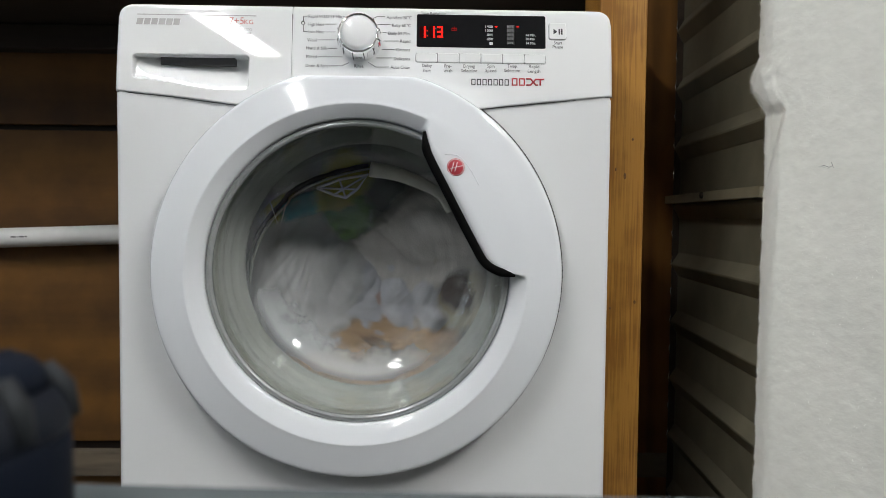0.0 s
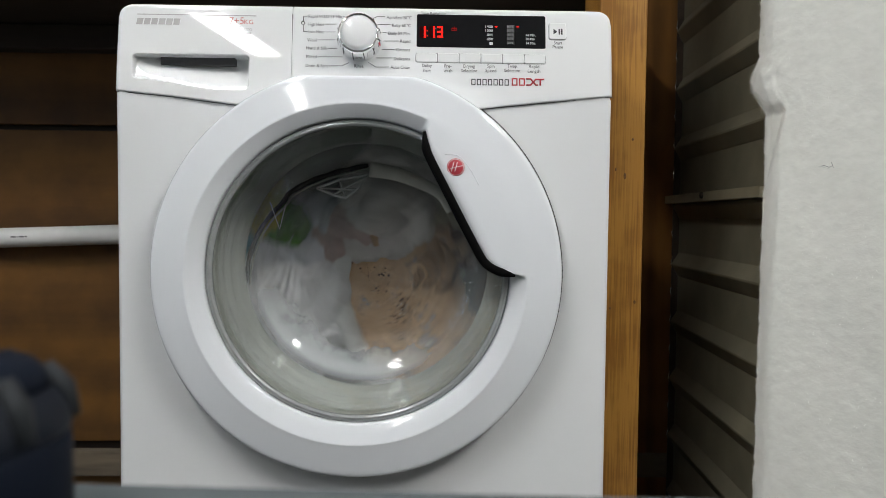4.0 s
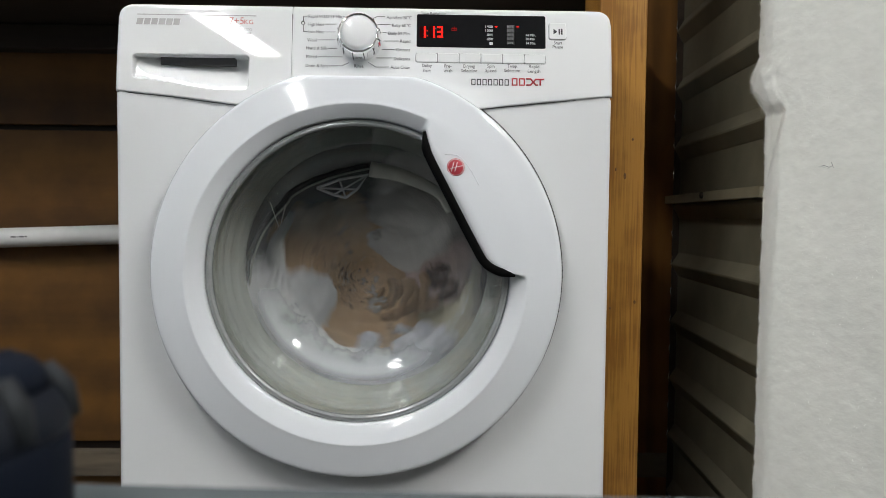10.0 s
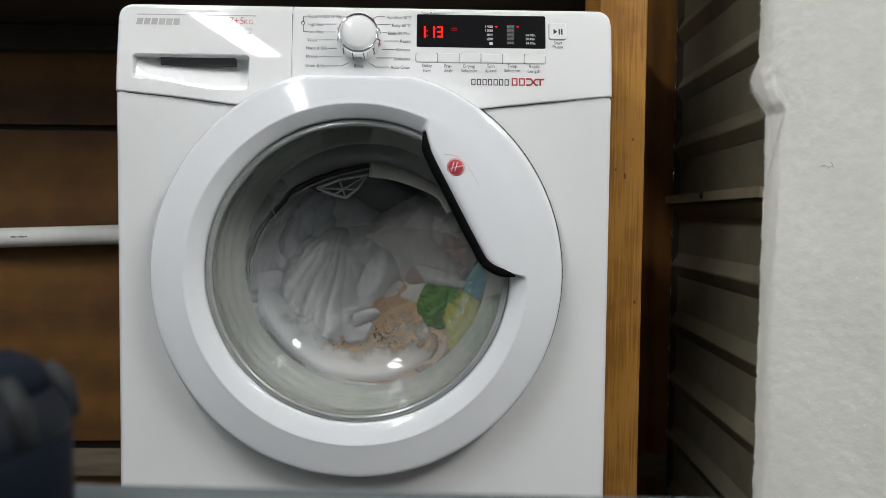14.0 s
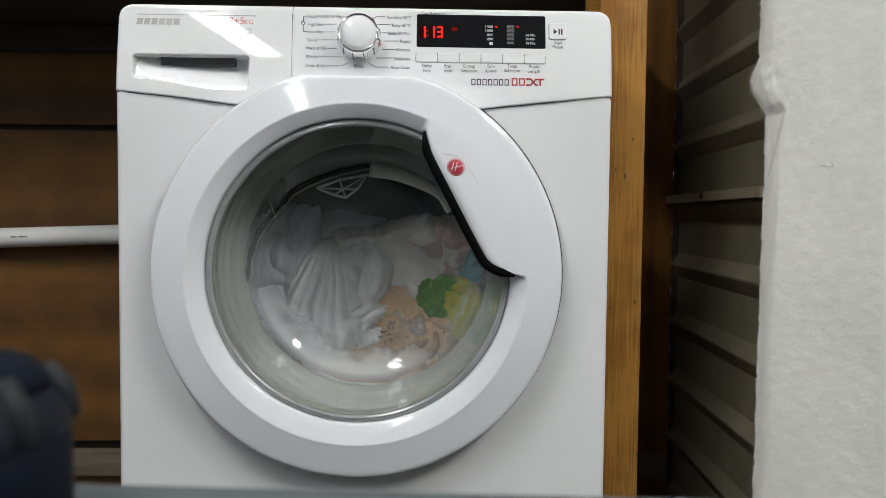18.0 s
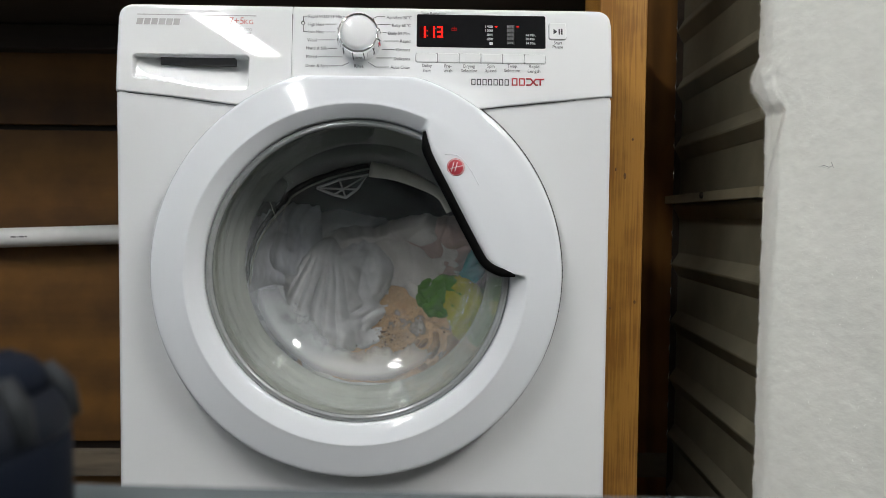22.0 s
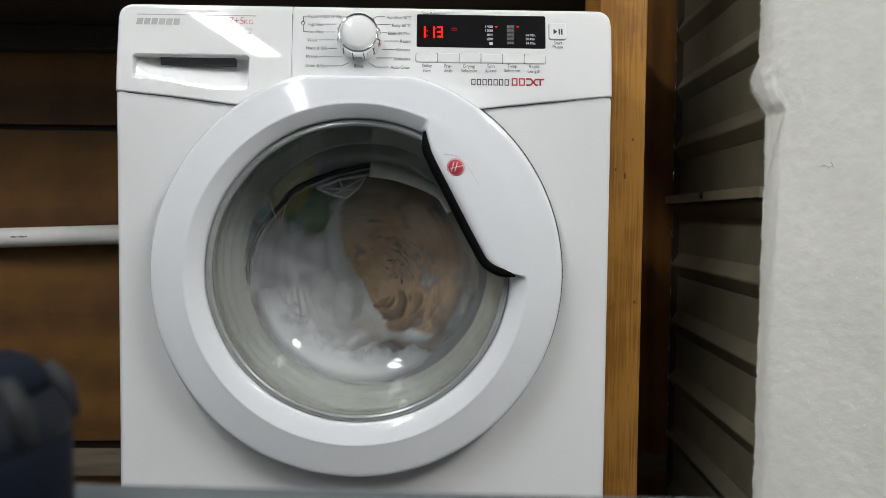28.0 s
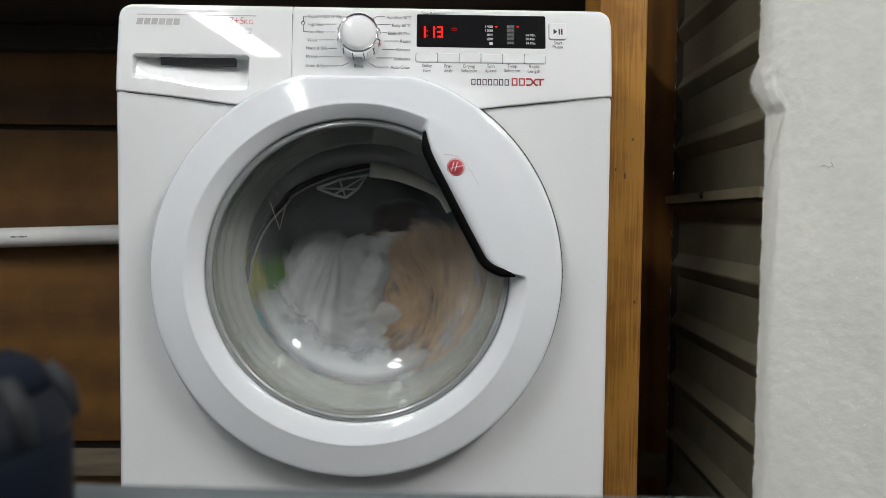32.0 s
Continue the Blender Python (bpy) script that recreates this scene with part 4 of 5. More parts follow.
part("flap", tube([(x, 0.0975, z) for x, z in flap], [0.0105 - 0.005 * i / len(flap) for i in range(len(flap))], 12, True, 0.4), M_LIP, seal, "lip of the seal, coloured paler as if lit")
part("clip", tube([(x, 0.093, z) for x, z in ((-0.1350, 0.6177), (-0.1223, 0.5817), (-0.1140, 0.6150))], 0.0008, 6), M_LIP, seal)
# ---- laundry ----
def fold_height(x, z, off, folds, size, busy):
    """How far a cloth stands out at (x, z), 0 to 1: round ridges with narrow valleys, as wet cloth lies."""
    q = Vector((x, z, 0)) / size + off
    warp = Vector((perlin(q * 2.1), perlin(q * 2.1 + Vector((9, 2, 4))), 0))
    swell = 0.5 + 0.5 * perlin(q * 1.7 + warp * 0.5 + Vector((3, 3, 8)))
    wrinkle = abs(perlin(q * 9.0 * busy + warp * 2.0)) ** 0.75
    cross = abs(perlin(q * 3.6 * busy + warp * 1.3)) ** 0.6
    if folds == "fan":
        px, pz = -0.10 * size, 0.62 * size
        th, r = math.atan2(x - px, pz - z), math.hypot(x - px, pz - z) / size
        wave = abs(math.sin(7.5 * th + 1.3 * warp.x + 0.8 * r)) ** 0.55
        fine_wave = abs(math.sin(19 * th + 2.6 * warp.y + 1.5 * r)) ** 0.8
        grow = sstep(0.05, 0.55, r)
        side = sstep(0.42, -0.12, th)
        return 0.30 * swell + grow * side * (0.34 * wave + 0.26 * fine_wave) + 0.10 * wrinkle + (1 - side) * (0.10 + 0.30 * cross)
    turn = off.x + 1.7 * perlin(q * 0.9 + Vector((5, 1, 2)))
    u = (x * math.cos(turn) + z * math.sin(turn)) / size
    long_fold = abs(math.sin(u * 9.0 * busy + 2.4 * warp.x)) ** 0.6
    if folds == "soft":
        return 0.60 * swell + 0.16 * long_fold + 0.14 * cross + 0.05 * wrinkle
    return 0.30 * swell + 0.34 * long_fold + 0.36 * cross + 0.06 * wrinkle


def cloth_lump(w, h, thick, seed, folds="crumple", n=200, m=58, squareness=0.25, deep=0.027, busy=1.0, ragged=1.0):
    """A crumpled cloth: a lumpy closed lens, w by h, whose front is towards -y, with folds of its own and an uneven outline."""
    rows = []
    off = Vector((seed * 7.3, seed * 3.1, seed * 1.7))
    p = 2 + squareness * 4
    for j in range(2 * m + 1):
        front = j <= m
        u = max((j if front else 2 * m - j) / m, 0.004)
        row = []
        for i in range(n):
            a = 2 * math.pi * i / n
            ca, sa = math.cos(a), math.sin(a)
            k = 1 / (abs(ca) ** p + abs(sa) ** p) ** (1 / p)
            edge = k * (1 + ragged * (0.20 * perlin(Vector((ca * 1.3, sa * 1.3, 0)) + off) + 0.11 * perlin(Vector((ca * 3.5, sa * 3.5, 5)) + off) + 0.05 * perlin(Vector((ca * 10, sa * 10, 2)) + off)))
            x, z = w / 2 * u * edge * ca, h / 2 * u * edge * sa
            dome = math.sqrt(max(0, 1 - u ** 4.0))
            if front:
                y = -dome * thick * 0.5 - deep * fold_height(x, z, off, folds, max(w, h), busy) * min(1, (1 - u) * 4 + 0.10)
            else:
                y = dome * thick * 0.5
            row.append((x, y, z))
        rows.append(row)
    bm = loops(rows)
    bmesh.ops.remove_doubles(bm, verts=bm.verts[:], dist=1e-5)
    return bm


def garment(name, label, mat, w, h, thick, seed, folds="crumple", category="cloth", **more):
    ob = link(name, cloth_lump(w, h, thick, seed, folds, **more), mat)
    return tagged(ob, label, category, "laundry in the drum")


towel_white = garment("white_towel", "wet white terry towel with fanned folds", M_WHITECLOTH, 0.175, 0.172, 0.042, 1, "fan", "towel", deep=0.044)
towel_beige = garment("beige_towel", "wet beige terry towel with suds bubbles on it", M_BEIGE, 0.265, 0.185, 0.055, 2, "soft", "towel", deep=0.024)
shirt_white = garment("white_shirt", "crumpled bluish white cotton shirt", M_BLUECLOTH, 0.130, 0.210, 0.055, 21, "crumple", "shirt", deep=0.036, busy=1.6, ragged=1.5)
sheet_grey = garment("grey_sheet", "greyish white cotton sheet bunched up", M_GREYCLOTH, 0.225, 0.165, 0.050, 4, "crumple", "sheet", deep=0.034, busy=1.25, ragged=1.2)
pillow_white = garment("white_pillowcase", "white cotton pillowcase with soft folds", M_CASECLOTH, 0.290, 0.165, 0.060, 5, "crumple", "pillowcase", deep=0.040, busy=1.1)


def bubbles_on(ob, count, seed, mat, top, radii, label):
    """Soap bubbles that cling to the lower front of a cloth."""
    rng = random.Random(seed)
    spots = [v.co.copy() for v in ob.data.vertices if v.co.y < -0.02 and v.co.z < top]
    hubs = [rng.choice(spots) for _ in range(7)]
    near = [p for p in spots if min((p - h).length for h in hubs) < 0.022]
    bm = bmesh.new()
    for _ in range(count):
        p = rng.choice(near if rng.random() < 0.75 else spots)
        r = rng.choice(radii)
        bmesh.ops.create_icosphere(bm, subdivisions=1, radius=r, matrix=Matrix.Translation(p + Vector((rng.uniform(-0.002, 0.002), -0.0004, rng.uniform(-0.002, 0.002)))))
    part("bubbles", bm, mat, ob, label)["kind"] = "stuff"


M_BUBBLE = material("brownish_bubble", (0.13, 0.085, 0.055), 0.15, vary=0.3, size=90)
bubbles_on(towel_beige, 190, 5, M_BUBBLE, 0.025, (0.0006, 0.0008, 0.0010, 0.0013, 0.0018), "brownish soap bubbles")
M_PALEBUBBLE = material("pale_soap_bubble", (0.74, 0.63, 0.50), 0.12, vary=0.1, size=90)
bubbles_on(towel_beige, 120, 8, M_PALEBUBBLE, 0.08, (0.0006, 0.0008, 0.0011, 0.0016), "pale soap bubbles")


def lace_material(name, low):
    """Thin soap lather full of round holes."""
    m = bpy.data.materials.new(name)
    m.use_nodes = True
    nt = m.node_tree
    b = nt.nodes["Principled BSDF"]
    b.inputs["Base Color"].default_value = (0.78, 0.755, 0.72, 1)
    b.inputs["Roughness"].default_value = 0.6
    tc = nt.nodes.new("ShaderNodeTexCoord")
    n = nt.nodes.new("ShaderNodeTexNoise")
    n.inputs["Scale"].default_value = 26
    n.inputs["Detail"].default_value = 4
    v = nt.nodes.new("ShaderNodeTexVoronoi")
    v.inputs["Scale"].default_value = 150
    for q in (n, v):
        nt.links.new(tc.outputs["Object"], q.inputs["Vector"])
    patch = nt.nodes.new("ShaderNodeMapRange")
    patch.inputs["From Min"].default_value, patch.inputs["From Max"].default_value = low, low + 0.15
    patch.inputs["To Max"].default_value = 0.85
    nt.links.new(n.outputs[0], patch.inputs["Value"])
    hole = nt.nodes.new("ShaderNodeMapRange")
    hole.inputs["From Min"].default_value, hole.inputs["From Max"].default_value = 0.15, 0.38
    hole.inputs["To Min"].default_value = 0.35
    nt.links.new(v.outputs["Distance"], hole.inputs["Value"])
    mul = nt.nodes.new("ShaderNodeMath")
    mul.operation = "MULTIPLY"
    nt.links.new(patch.outputs[0], mul.inputs[0])
    nt.links.new(hole.outputs[0], mul.inputs[1])
    nt.links.new(mul.outputs[0], b.inputs["Alpha"])
    return m


def lather_on(ob, mat):
    """A film of lather over the front of a cloth."""
    bm = bmesh.new()
    bm.from_mesh(ob.data)
    bmesh.ops.delete(bm, geom=[v for v in bm.verts if v.co.y > -0.008], context="VERTS")
    for v in bm.verts:
        v.co.y -= 0.0018
    part("lather", bm, mat, ob, "white soap lather on the wet cloth")


M_THINLACE = lace_material("thin_soap_lather", 0.56)


def foam_rim(ob, w, h, a0, a1, seed):
    """A thick roll of white foam that the cloth carries along one edge."""
    rng = random.Random(seed)
    off = Vector((seed, seed * 2.0, 1))
    pts, rad = [], []
    for k in range(41):
        f = k / 40
        a = radians(a0 + (a1 - a0) * f)
        r = 1.0 + 0.10 * perlin(Vector((f * 5, 0, 3)) + off)
        pts.append((w / 2 * r * math.cos(a), -0.022 - 0.006 * perlin(Vector((f * 6, 7, 0)) + off), h / 2 * r * math.sin(a)))
        rad.append((0.016 + 0.007 * perlin(Vector((f * 7, 2, 2)) + off)) * min(1, 0.25 + 4 * f, 0.25 + 4 * (1 - f)))
    bm = tube(pts, rad, 20)
    for v in bm.verts:
        v.co += Vector((rng.uniform(-1, 1), rng.uniform(-1, 1), rng.uniform(-1, 1))) * 0.0004 + Vector((perlin(v.co * 45), perlin(v.co * 45 + off), perlin(v.co * 45 - off))) * 0.003
    part("foam_rim", bm, M_SUDS, ob, "roll of white foam along the edge")


foam_rim(towel_beige, 0.250, 0.168, 190, 350, 4)
lather_on(towel_beige, M_THINLACE)
towel_tan = garment("tan_flannel", "tan terry flannel crumpled small", M_TAN, 0.110, 0.062, 0.030, 6, "crumple", "flannel", deep=0.026, busy=1.6, ragged=1.6)
sock_brown = garment("brown_sock", "dark brown cotton sock", M_BROWNCLOTH, 0.080, 0.055, 0.04, 8, "crumple", "sock")

top_multi = garment("striped_top", "green, lime yellow and turquoise cotton top", M_GREEN, 0.078, 0.068, 0.030, 9, "crumple", "top", deep=0.018)
for nm, mt, w, h, x, y, z, rz, sd in (("yellow_panel", M_YELLOW, 0.066, 0.098, 0.034, -0.004, -0.022, -25, 10), ("turquoise_panel", M_TEAL, 0.034, 0.085, 0.047, 0.012, 0.043, 25, 11), ("lime_panel", M_YELLOW, 0.032, 0.070, 0.064, 0.016, 0.066, 10, 12)):
    p = part(nm, cloth_lump(w, h, 0.026, sd, "crumple", 96, 24, deep=0.018), mt, top_multi)
    p.matrix_basis = pose(x, y, z, 0, rz, 0)


def suds_material():
    """Soft foam heap below, and a thin ring-streaked haze all over imitating reflections in the glass."""
    m = bpy.data.materials.new("soap_foam_and_veil")
    m.use_nodes = True
    nt = m.node_tree
    b = nt.nodes["Principled BSDF"]
    b.inputs["Base Color"].default_value = (0.80, 0.83, 0.865, 1)
    b.inputs["Roughness"].default_value = 0.7

    def node(kind, **sets):
        n = nt.nodes.new(kind)
        for k, v in sets.items():
            if k == "operation":
                n.operation = v
            else:
                n.inputs[k.replace("_", " ")].default_value = v
        return n

    def math_node(op, a, c, clamp=False):
        n = nt.nodes.new("ShaderNodeMath")
        n.operation, n.use_clamp = op, clamp
        for i, v in enumerate((a, c)):
            if isinstance(v, (int, float)):
                n.inputs[i].default_value = v
            else:
                nt.links.new(v, n.inputs[i])
        return n.outputs[0]

    def ramp(v, a0, a1, b0, b1):
        n = nt.nodes.new("ShaderNodeMapRange")
        n.interpolation_type = "SMOOTHSTEP"
        for k, x in (("From Min", a0), ("From Max", a1), ("To Min", b0), ("To Max", b1)):
            n.inputs[k].default_value = x
        nt.links.new(v, n.inputs["Value"])
        return n.outputs[0]

    tc = nt.nodes.new("ShaderNodeTexCoord")
    sep = nt.nodes.new("ShaderNodeSeparateXYZ")
    nt.links.new(tc.outputs["Object"], sep.inputs[0])
    X, Z = sep.outputs["X"], sep.outputs["Z"]
    n = node("ShaderNodeTexNoise", Scale=30, Detail=5)
    fine_n = node("ShaderNodeTexNoise", Scale=160, Detail=3)
    cells = node("ShaderNodeTexVoronoi", Scale=170)
    for q in (n, fine_n, cells):
        nt.links.new(tc.outputs["Object"], q.inputs["Vector"])
    rr = math_node("SQRT", math_node("ADD", math_node("MULTIPLY", X, X), math_node("MULTIPLY", Z, Z)), 0)
    # heap of foam: a crescent along the bottom of the bowl, soft and uneven
    down = math_node("SUBTRACT", math_node("DIVIDE", math_node("MULTIPLY", Z, -1.0), math_node("ADD", rr, 0.001)), math_node("MULTIPLY", math_node("DIVIDE", X, math_node("ADD", rr, 0.001)), 0.38))
    wob = math_node("ADD", math_node("MULTIPLY", math_node("SUBTRACT", n.outputs[0], 0.5), 0.070), math_node("MULTIPLY", math_node("SUBTRACT", fine_n.outputs[0], 0.5), 0.020))
    heap = math_node("MULTIPLY", math_node("MULTIPLY", ramp(math_node("ADD", rr, wob), 0.098, 0.140, 0.0, 0.56), ramp(rr, 0.143, 0.160, 1.0, 0.0)), ramp(down, 0.42, 0.92, 0.0, 1.0))
    heap = math_node("MULTIPLY", heap, ramp(cells.outputs["Distance"], 0.05, 0.40, 0.86, 1.0))
    # haze in rings, thicker at the rim: a painted veil for the glass's reflections
    ring = nt.nodes.new("ShaderNodeTexNoise")
    ring.noise_dimensions = "1D"
    ring.inputs["Scale"].default_value = 120
    ring.inputs["Detail"].default_value = 3
    nt.links.new(math_node("ADD", rr, math_node("MULTIPLY", n.outputs[0], 0.006)), ring.inputs["W"])
    haze = math_node("MULTIPLY", ramp(ring.outputs[0], 0.3, 0.75, 0.050, 0.110), ramp(n.outputs[0], 0.3, 0.7, 0.6, 1.3))
    haze = math_node("ADD", haze, ramp(rr, 0.10, 0.160, 0.0, 0.11))
    keep = math_node("SUBTRACT", 1.0, math_node("MULTIPLY", math_node("SUBTRACT", 1.0, heap), math_node("SUBTRACT", 1.0, haze)))
    nt.links.new(keep, b.inputs["Alpha"])
    return m


def suds():
    rows = []
    prof = [(r, y + 0.0012) for r, y in fine(OUTER, 5) if 0.002 < r < 0.1725]
    for r, y in prof:
        rows.append([(r * math.cos(radians(a * 2)), y, r * math.sin(radians(a * 2))) for a in range(180)])
    return loops(rows)


film_foam = link("suds", suds(), suds_material())
film_foam.location = (GX, 0, GZ)
tagged(film_foam, "white soap foam and a painted reflection veil on the back of the glass", "foam", "", "stuff")

cream = garment("cream_cloth", "cream cotton cloth with soft folds", M_CREAM, 0.150, 0.120, 0.050, 17, "soft", "cloth", deep=0.026)

def flecks():
    """Foam flecks left on the back of the glass near the rim of the bowl, drawn out along the turn."""
    rng = random.Random(21)
    bm = bmesh.new()
    for k in range(46):
        a = radians(rng.gauss(-28, 11) if k < 30 else rng.gauss(-140, 22))
        r = rng.uniform(0.128, 0.146)
        y = 0.1065 - max(0, r - 0.118) * 0.36
        turn = rng.uniform(0.008, 0.035) * rng.random()
        pts = [(r * math.cos(a + turn * q), y, r * math.sin(a + turn * q)) for q in (0, 0.5, 1)]
        w = rng.uniform(0.0004, 0.0010)
        own = tube(pts, [w * 0.6, w, w * 0.5], 6)
        me = bpy.data.meshes.new("join")
        own.to_mesh(me)
        own.free()
        bm.from_mesh(me)
        bpy.data.meshes.remove(me)
    return bm


part("flecks", flecks(), M_SUDS, film_foam, "white foam flecks")["kind"] = "stuff"

# ---- movement of drum and laundry ----
AX = (0.0005, 0.515)
# seconds, degrees clockwise from level on the right, metres from the drum's axis
PATHS = {}


def path(ob, depth, rows, own=()):
    """own: seconds and degrees of the thing's own turning, where it does not keep its side to the axis."""
    PATHS[ob.name] = (ob, depth, rows, own)


path(towel_beige, 0.178, [(0, 92, 0.129), (1, 88, 0.129), (2, 45, 0.079), (3, 40, 0.062), (6, 75, 0.061), (7, 140, 0.050), (8, 165, 0.028), (9, 165, 0.036), (10, 168, 0.038), (11, 165, 0.042), (12, 168, 0.044), (13, 165, 0.036), (13.85, 77, 0.091), (14.5, 82, 0.086), (23.2, 82, 0.086), (23.5, 112, 0.098), (24, 163, 0.084), (24.5, 119, 0.051), (25, 109, 0.099), (28, -40, 0.050), (29, 16, 0.087), (30, 141, 0.155), (31, -156, 0.115), (32, 26, 0.092)], [(0, 0), (1, 0), (2, 70), (3, 80), (6, 60), (7, 45), (8, 45), (9, 50), (10, 50), (11, 50), (12, 50), (13, 45), (13.85, 8), (14.5, 0), (23.2, 0), (23.5, 50), (24, 135), (24.5, 210), (25, 360), (28, 60), (29, 80), (30, 0), (31, -30), (32, 80)])
pink = garment("pink_blouse", "pale pink cotton blouse bunched up", M_PINK, 0.130, 0.105, 0.05, 14, "crumple", "blouse")
path(pink, 0.188, [(0, 68, 0.061), (1, 65, 0.027), (2, 136, 0.029), (3, 164, 0.047), (6, -12, 0.081), (7, -20, 0.096), (8, -25, 0.096), (9, -18, 0.091), (10, -11, 0.088), (11, -11, 0.084), (12, 5, 0.083), (13, -0, 0.087), (13.85, -17, 0.086), (14.5, -19, 0.095), (23.2, -19, 0.095), (23.5, 68, 0.061), (24, 5, 0.091), (24.5, 153, 0.126), (25, -46, 0.101), (28, 156, 0.141), (29, 115, 0.116), (30, 27, 0.053), (31, 100, 0.098), (32, 112, 0.131)])
path(cream, 0.194, [(0, 10, 0.110), (1, 8, 0.112), (2, -25, 0.115), (3, -30, 0.110), (6, -30, 0.110), (7, -15, 0.112), (8, -20, 0.110), (9, 0, 0.110), (10, 15, 0.112), (11, 20, 0.112), (12, 12, 0.105), (13, -5, 0.105), (13.85, 95, 0.060), (14.5, 100, 0.055), (23.2, 100, 0.055), (23.5, 110, 0.060), (24, 28, 0.110), (24.5, 60, 0.120), (25, -10, 0.110), (28, -30, 0.110), (29, 20, 0.120), (30, -40, 0.090), (31, 10, 0.110), (32, 60, 0.140)])
path(top_multi, 0.156, [(0, -114, 0.100), (1, -134, 0.116), (2, -139, 0.127), (3, -138, 0.141), (6, -166, 0.157), (7, 166, 0.169), (8, 156, 0.159), (9, 158, 0.155), (10, 152, 0.155), (11, 123, 0.164), (12, 107, 0.161), (13, 90, 0.162), (13.85, 31, 0.107), (14.5, 16, 0.101), (23.2, 16, 0.101), (23.5, 67, 0.123), (24, 148, 0.170), (24.5, -138, 0.141), (25, 62, 0.128), (28, -136, 0.135), (29, -77, 0.098), (30, 33, 0.104), (31, 64, 0.144), (32, 176, 0.145)])
path(towel_white, 0.172, [(0, 160, 0.098), (1, 165, 0.100), (2, 157, 0.105), (3, 167, 0.111), (6, 146, 0.146), (7, 145, 0.142), (8, 149, 0.136), (9, 152, 0.141), (10, 152, 0.141), (11, 148, 0.138), (12, 145, 0.142), (13, 140, 0.141), (13.85, 169, 0.053), (14.5, 145, 0.057), (23.2, 145, 0.057), (23.5, 135, 0.035), (24, 53, 0.106), (24.5, 123, 0.146), (25, -148, 0.030), (28, 135, 0.114), (29, 153, 0.091), (30, 145, 0.099), (31, 69, 0.043), (32, 156, 0.062)])
path(shirt_white, 0.192, [(0, 84, 0.033), (1, 69, 0.043), (2, -167, 0.132), (3, -160, 0.137), (6, 176, 0.145), (7, 97, 0.131), (8, 90, 0.121), (9, 69, 0.121), (10, 79, 0.123), (11, 83, 0.122), (12, 73, 0.110), (13, 82, 0.114), (13.85, -170, 0.130), (14.5, 176, 0.140), (23.2, 176, 0.140), (23.5, -144, 0.120), (24, -127, 0.109), (24.5, -57, 0.086), (25, -142, 0.103), (28, -163, 0.134), (29, -168, 0.148), (30, -177, 0.145), (31, 160, 0.073), (32, 117, 0.109)])
path(sheet_grey, 0.187, [(0, -33, 0.075), (1, -61, 0.064), (2, -91, 0.092), (3, -80, 0.081), (6, -57, 0.086), (7, -77, 0.098), (8, -62, 0.100), (9, -49, 0.096), (10, -60, 0.093), (11, -75, 0.087), (12, -72, 0.072), (13, -54, 0.079), (13.85, -27, 0.044), (14.5, -4, 0.023), (23.2, -4, 0.023), (23.5, -8, 0.063), (24, -69, 0.086), (24.5, 35, 0.097), (25, -6, 0.087), (28, 115, 0.116), (29, 137, 0.132), (30, -92, 0.048), (31, 27, 0.089), (32, 90, 0.105)])
path(pillow_white, 0.235, [(0, -154, 0.072), (1, -141, 0.063), (2, -154, 0.090), (3, -150, 0.094), (6, 123, 0.146), (7, 97, 0.139), (8, 122, 0.153), (9, 116, 0.145), (10, 110, 0.138), (11, 110, 0.138), (12, 115, 0.134), (13, 112, 0.131), (13.85, -149, 0.076), (14.5, -173, 0.061), (23.2, -173, 0.061), (23.5, -104, 0.074), (24, -111, 0.094), (24.5, 75, 0.125), (25, -98, 0.064), (28, 120, 0.066), (29, -150, 0.094), (30, -136, 0.068), (31, -19, 0.024), (32, 121, 0.124)])
path(towel_tan, 0.168, [(0, 79, 0.123), (1, 67, 0.123), (2, -11, 0.088), (3, -33, 0.103), (6, 49, 0.090), (7, 100, 0.050), (8, 25, 0.072), (9, 40, 0.092), (10, 30, 0.050), (11, 40, 0.032), (12, 60, 0.018), (13, 100, 0.025), (13.85, 53, 0.142), (14.5, 47, 0.146), (23.2, 47, 0.146), (23.5, 77, 0.136), (24, 120, 0.045), (24.5, 160, 0.070), (25, 110, 0.080), (28, 41, 0.070), (29, 62, 0.095), (30, 123, 0.140), (31, -122, 0.093), (32, 60, 0.120)])
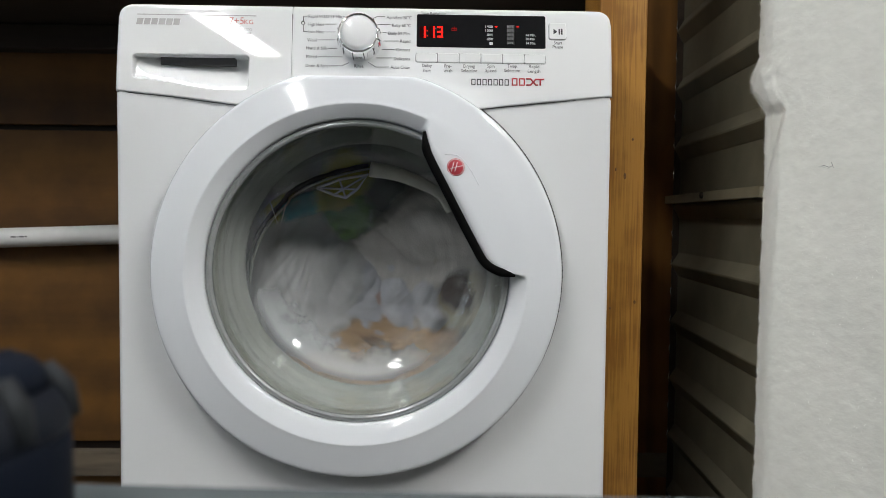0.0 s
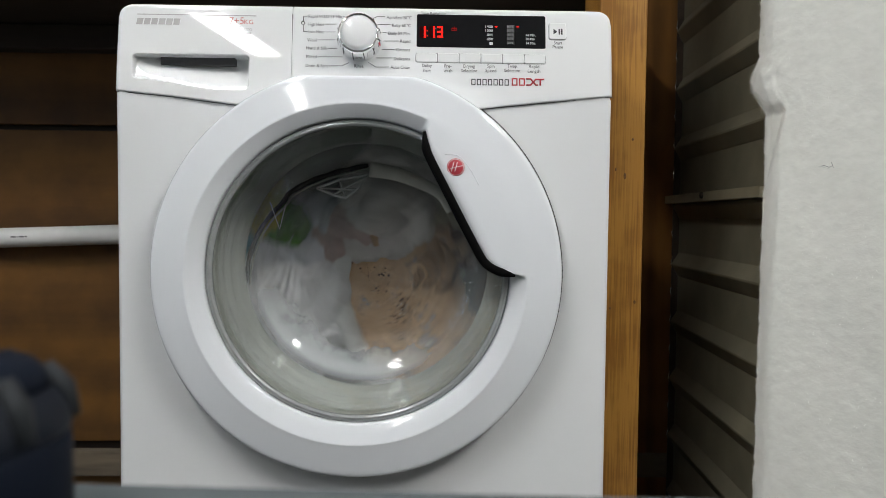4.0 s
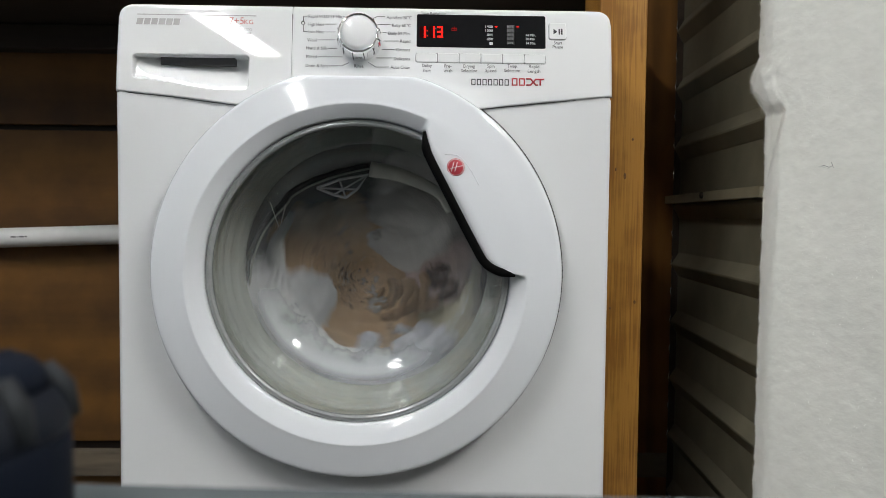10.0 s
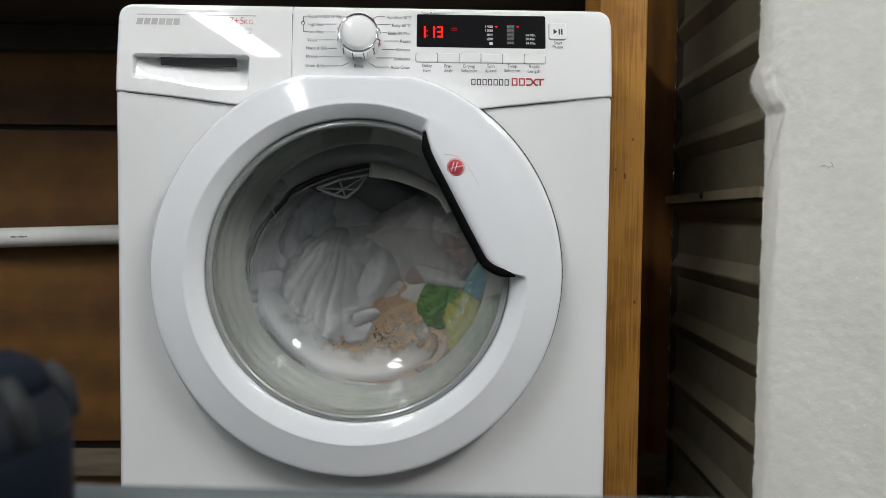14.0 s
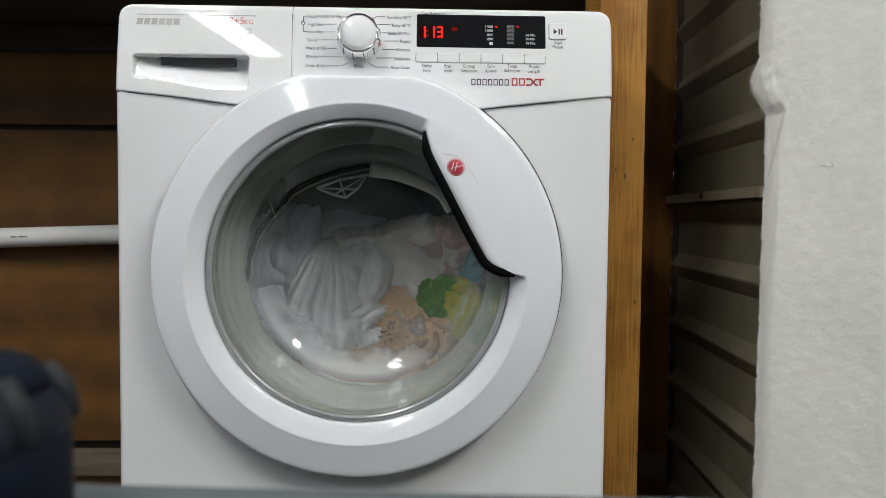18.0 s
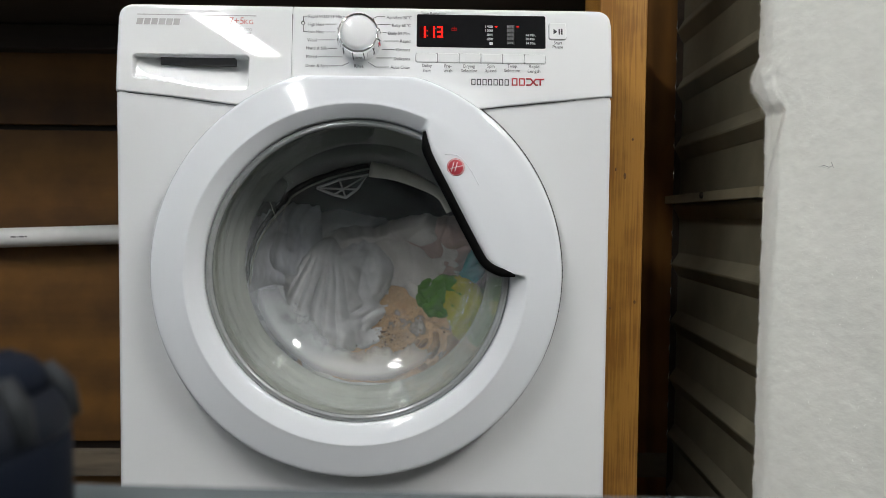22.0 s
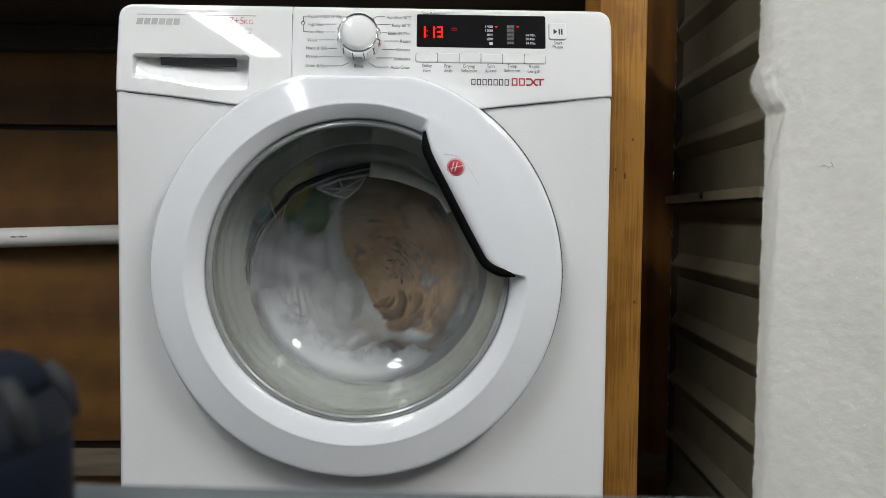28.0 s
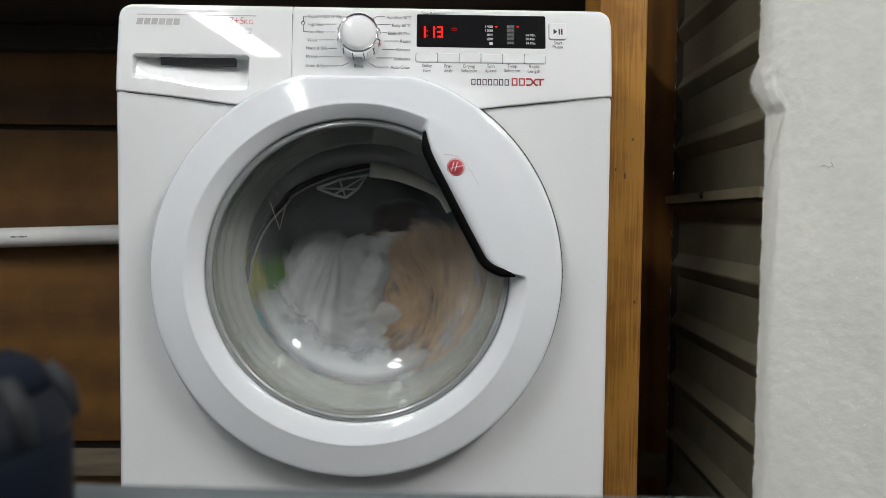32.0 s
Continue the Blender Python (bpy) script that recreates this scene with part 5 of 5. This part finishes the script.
path(sock_brown, 0.182, [(0, 10, 0.120), (1, 5, 0.125), (2, 10, 0.128), (3, 15, 0.130), (6, -70, 0.120), (7, -60, 0.120), (8, 10, 0.120), (9, -20, 0.100), (10, 0, 0.100), (11, -35, 0.128), (12, -35, 0.130), (13, -38, 0.130), (13.85, 130, 0.126), (14.5, 122, 0.129), (23.2, 122, 0.129), (23.5, 156, 0.141), (24, -18, 0.056), (24.5, -8, 0.063), (25, 132, 0.120), (28, 85, 0.120), (29, 75, 0.100), (30, 110, 0.130), (31, 120, 0.090), (32, -70, 0.090)])


def unwound(rows):
    """The same rows with degrees that only grow: about one turn a second while the drum turns."""
    out = [rows[0]]
    for t, a, r in rows[1:]:
        t0, a0, _ = out[-1]
        if 13.8 < t0 < 23.4 or t0 == 13.0:
            want = {13.0: 250, 13.85: 0, 14.5: 0, 23.2: 55}[t0]
        elif t < 25.1:
            want = 365 * (t - t0) if t < 23 else 200 * (t - t0)
        else:
            want = 415 * (t - t0)
        step = (a - a0) % 360
        step += 360 * round((want - step) / 360)
        if t0 >= 23.2 and step < 0:
            step += 360
        out.append((t, a0 + step, r))
    return out


def turned(t):
    """Degrees that the drum has turned clockwise at t."""
    if t <= 13.85:
        return 365 * (t - 13.85)
    return max(0.0, (t - 23.2)) * 400


STEPS = [i * 0.15 for i in range(93)] + [14.1, 14.5, 23.2] + [23.35 + i * 0.15 for i in range(58)]


def motions():
    ts = [t for t in STEPS if t <= 32.0]
    ts = ts + ([32.0] if ts[-1] < 31.99 else [])
    walk(drum, [(t, Matrix.Translation((GX, 0, GZ)) @ Matrix.Rotation(radians(turned(t)), 4, "Y")) for t in ts])
    for ob, depth, rows, own in PATHS.values():
        u = unwound(rows)
        tt, aa, rr = [q[0] for q in u], [q[1] for q in u], [q[2] for q in u]
        rest_a = float(np.interp(14.5, tt, aa))
        if own:
            w = unwound([(t, a, 0) for t, a in own])
            ot, oa = [q[0] for q in w], [q[1] for q in w]
            rest_o = float(np.interp(14.5, ot, oa))
        keys = []
        for t in ts:
            a = float(np.interp(t, tt, aa))
            r = float(np.interp(t, tt, rr))
            keys.append((t, Matrix.Translation((AX[0] + r * math.cos(radians(a)), depth, AX[1] - r * math.sin(radians(a)))) @ Matrix.Rotation(radians(float(np.interp(t, ot, oa)) - rest_o if own else a - rest_a), 4, "Y")))
        walk(ob, keys)


motions()
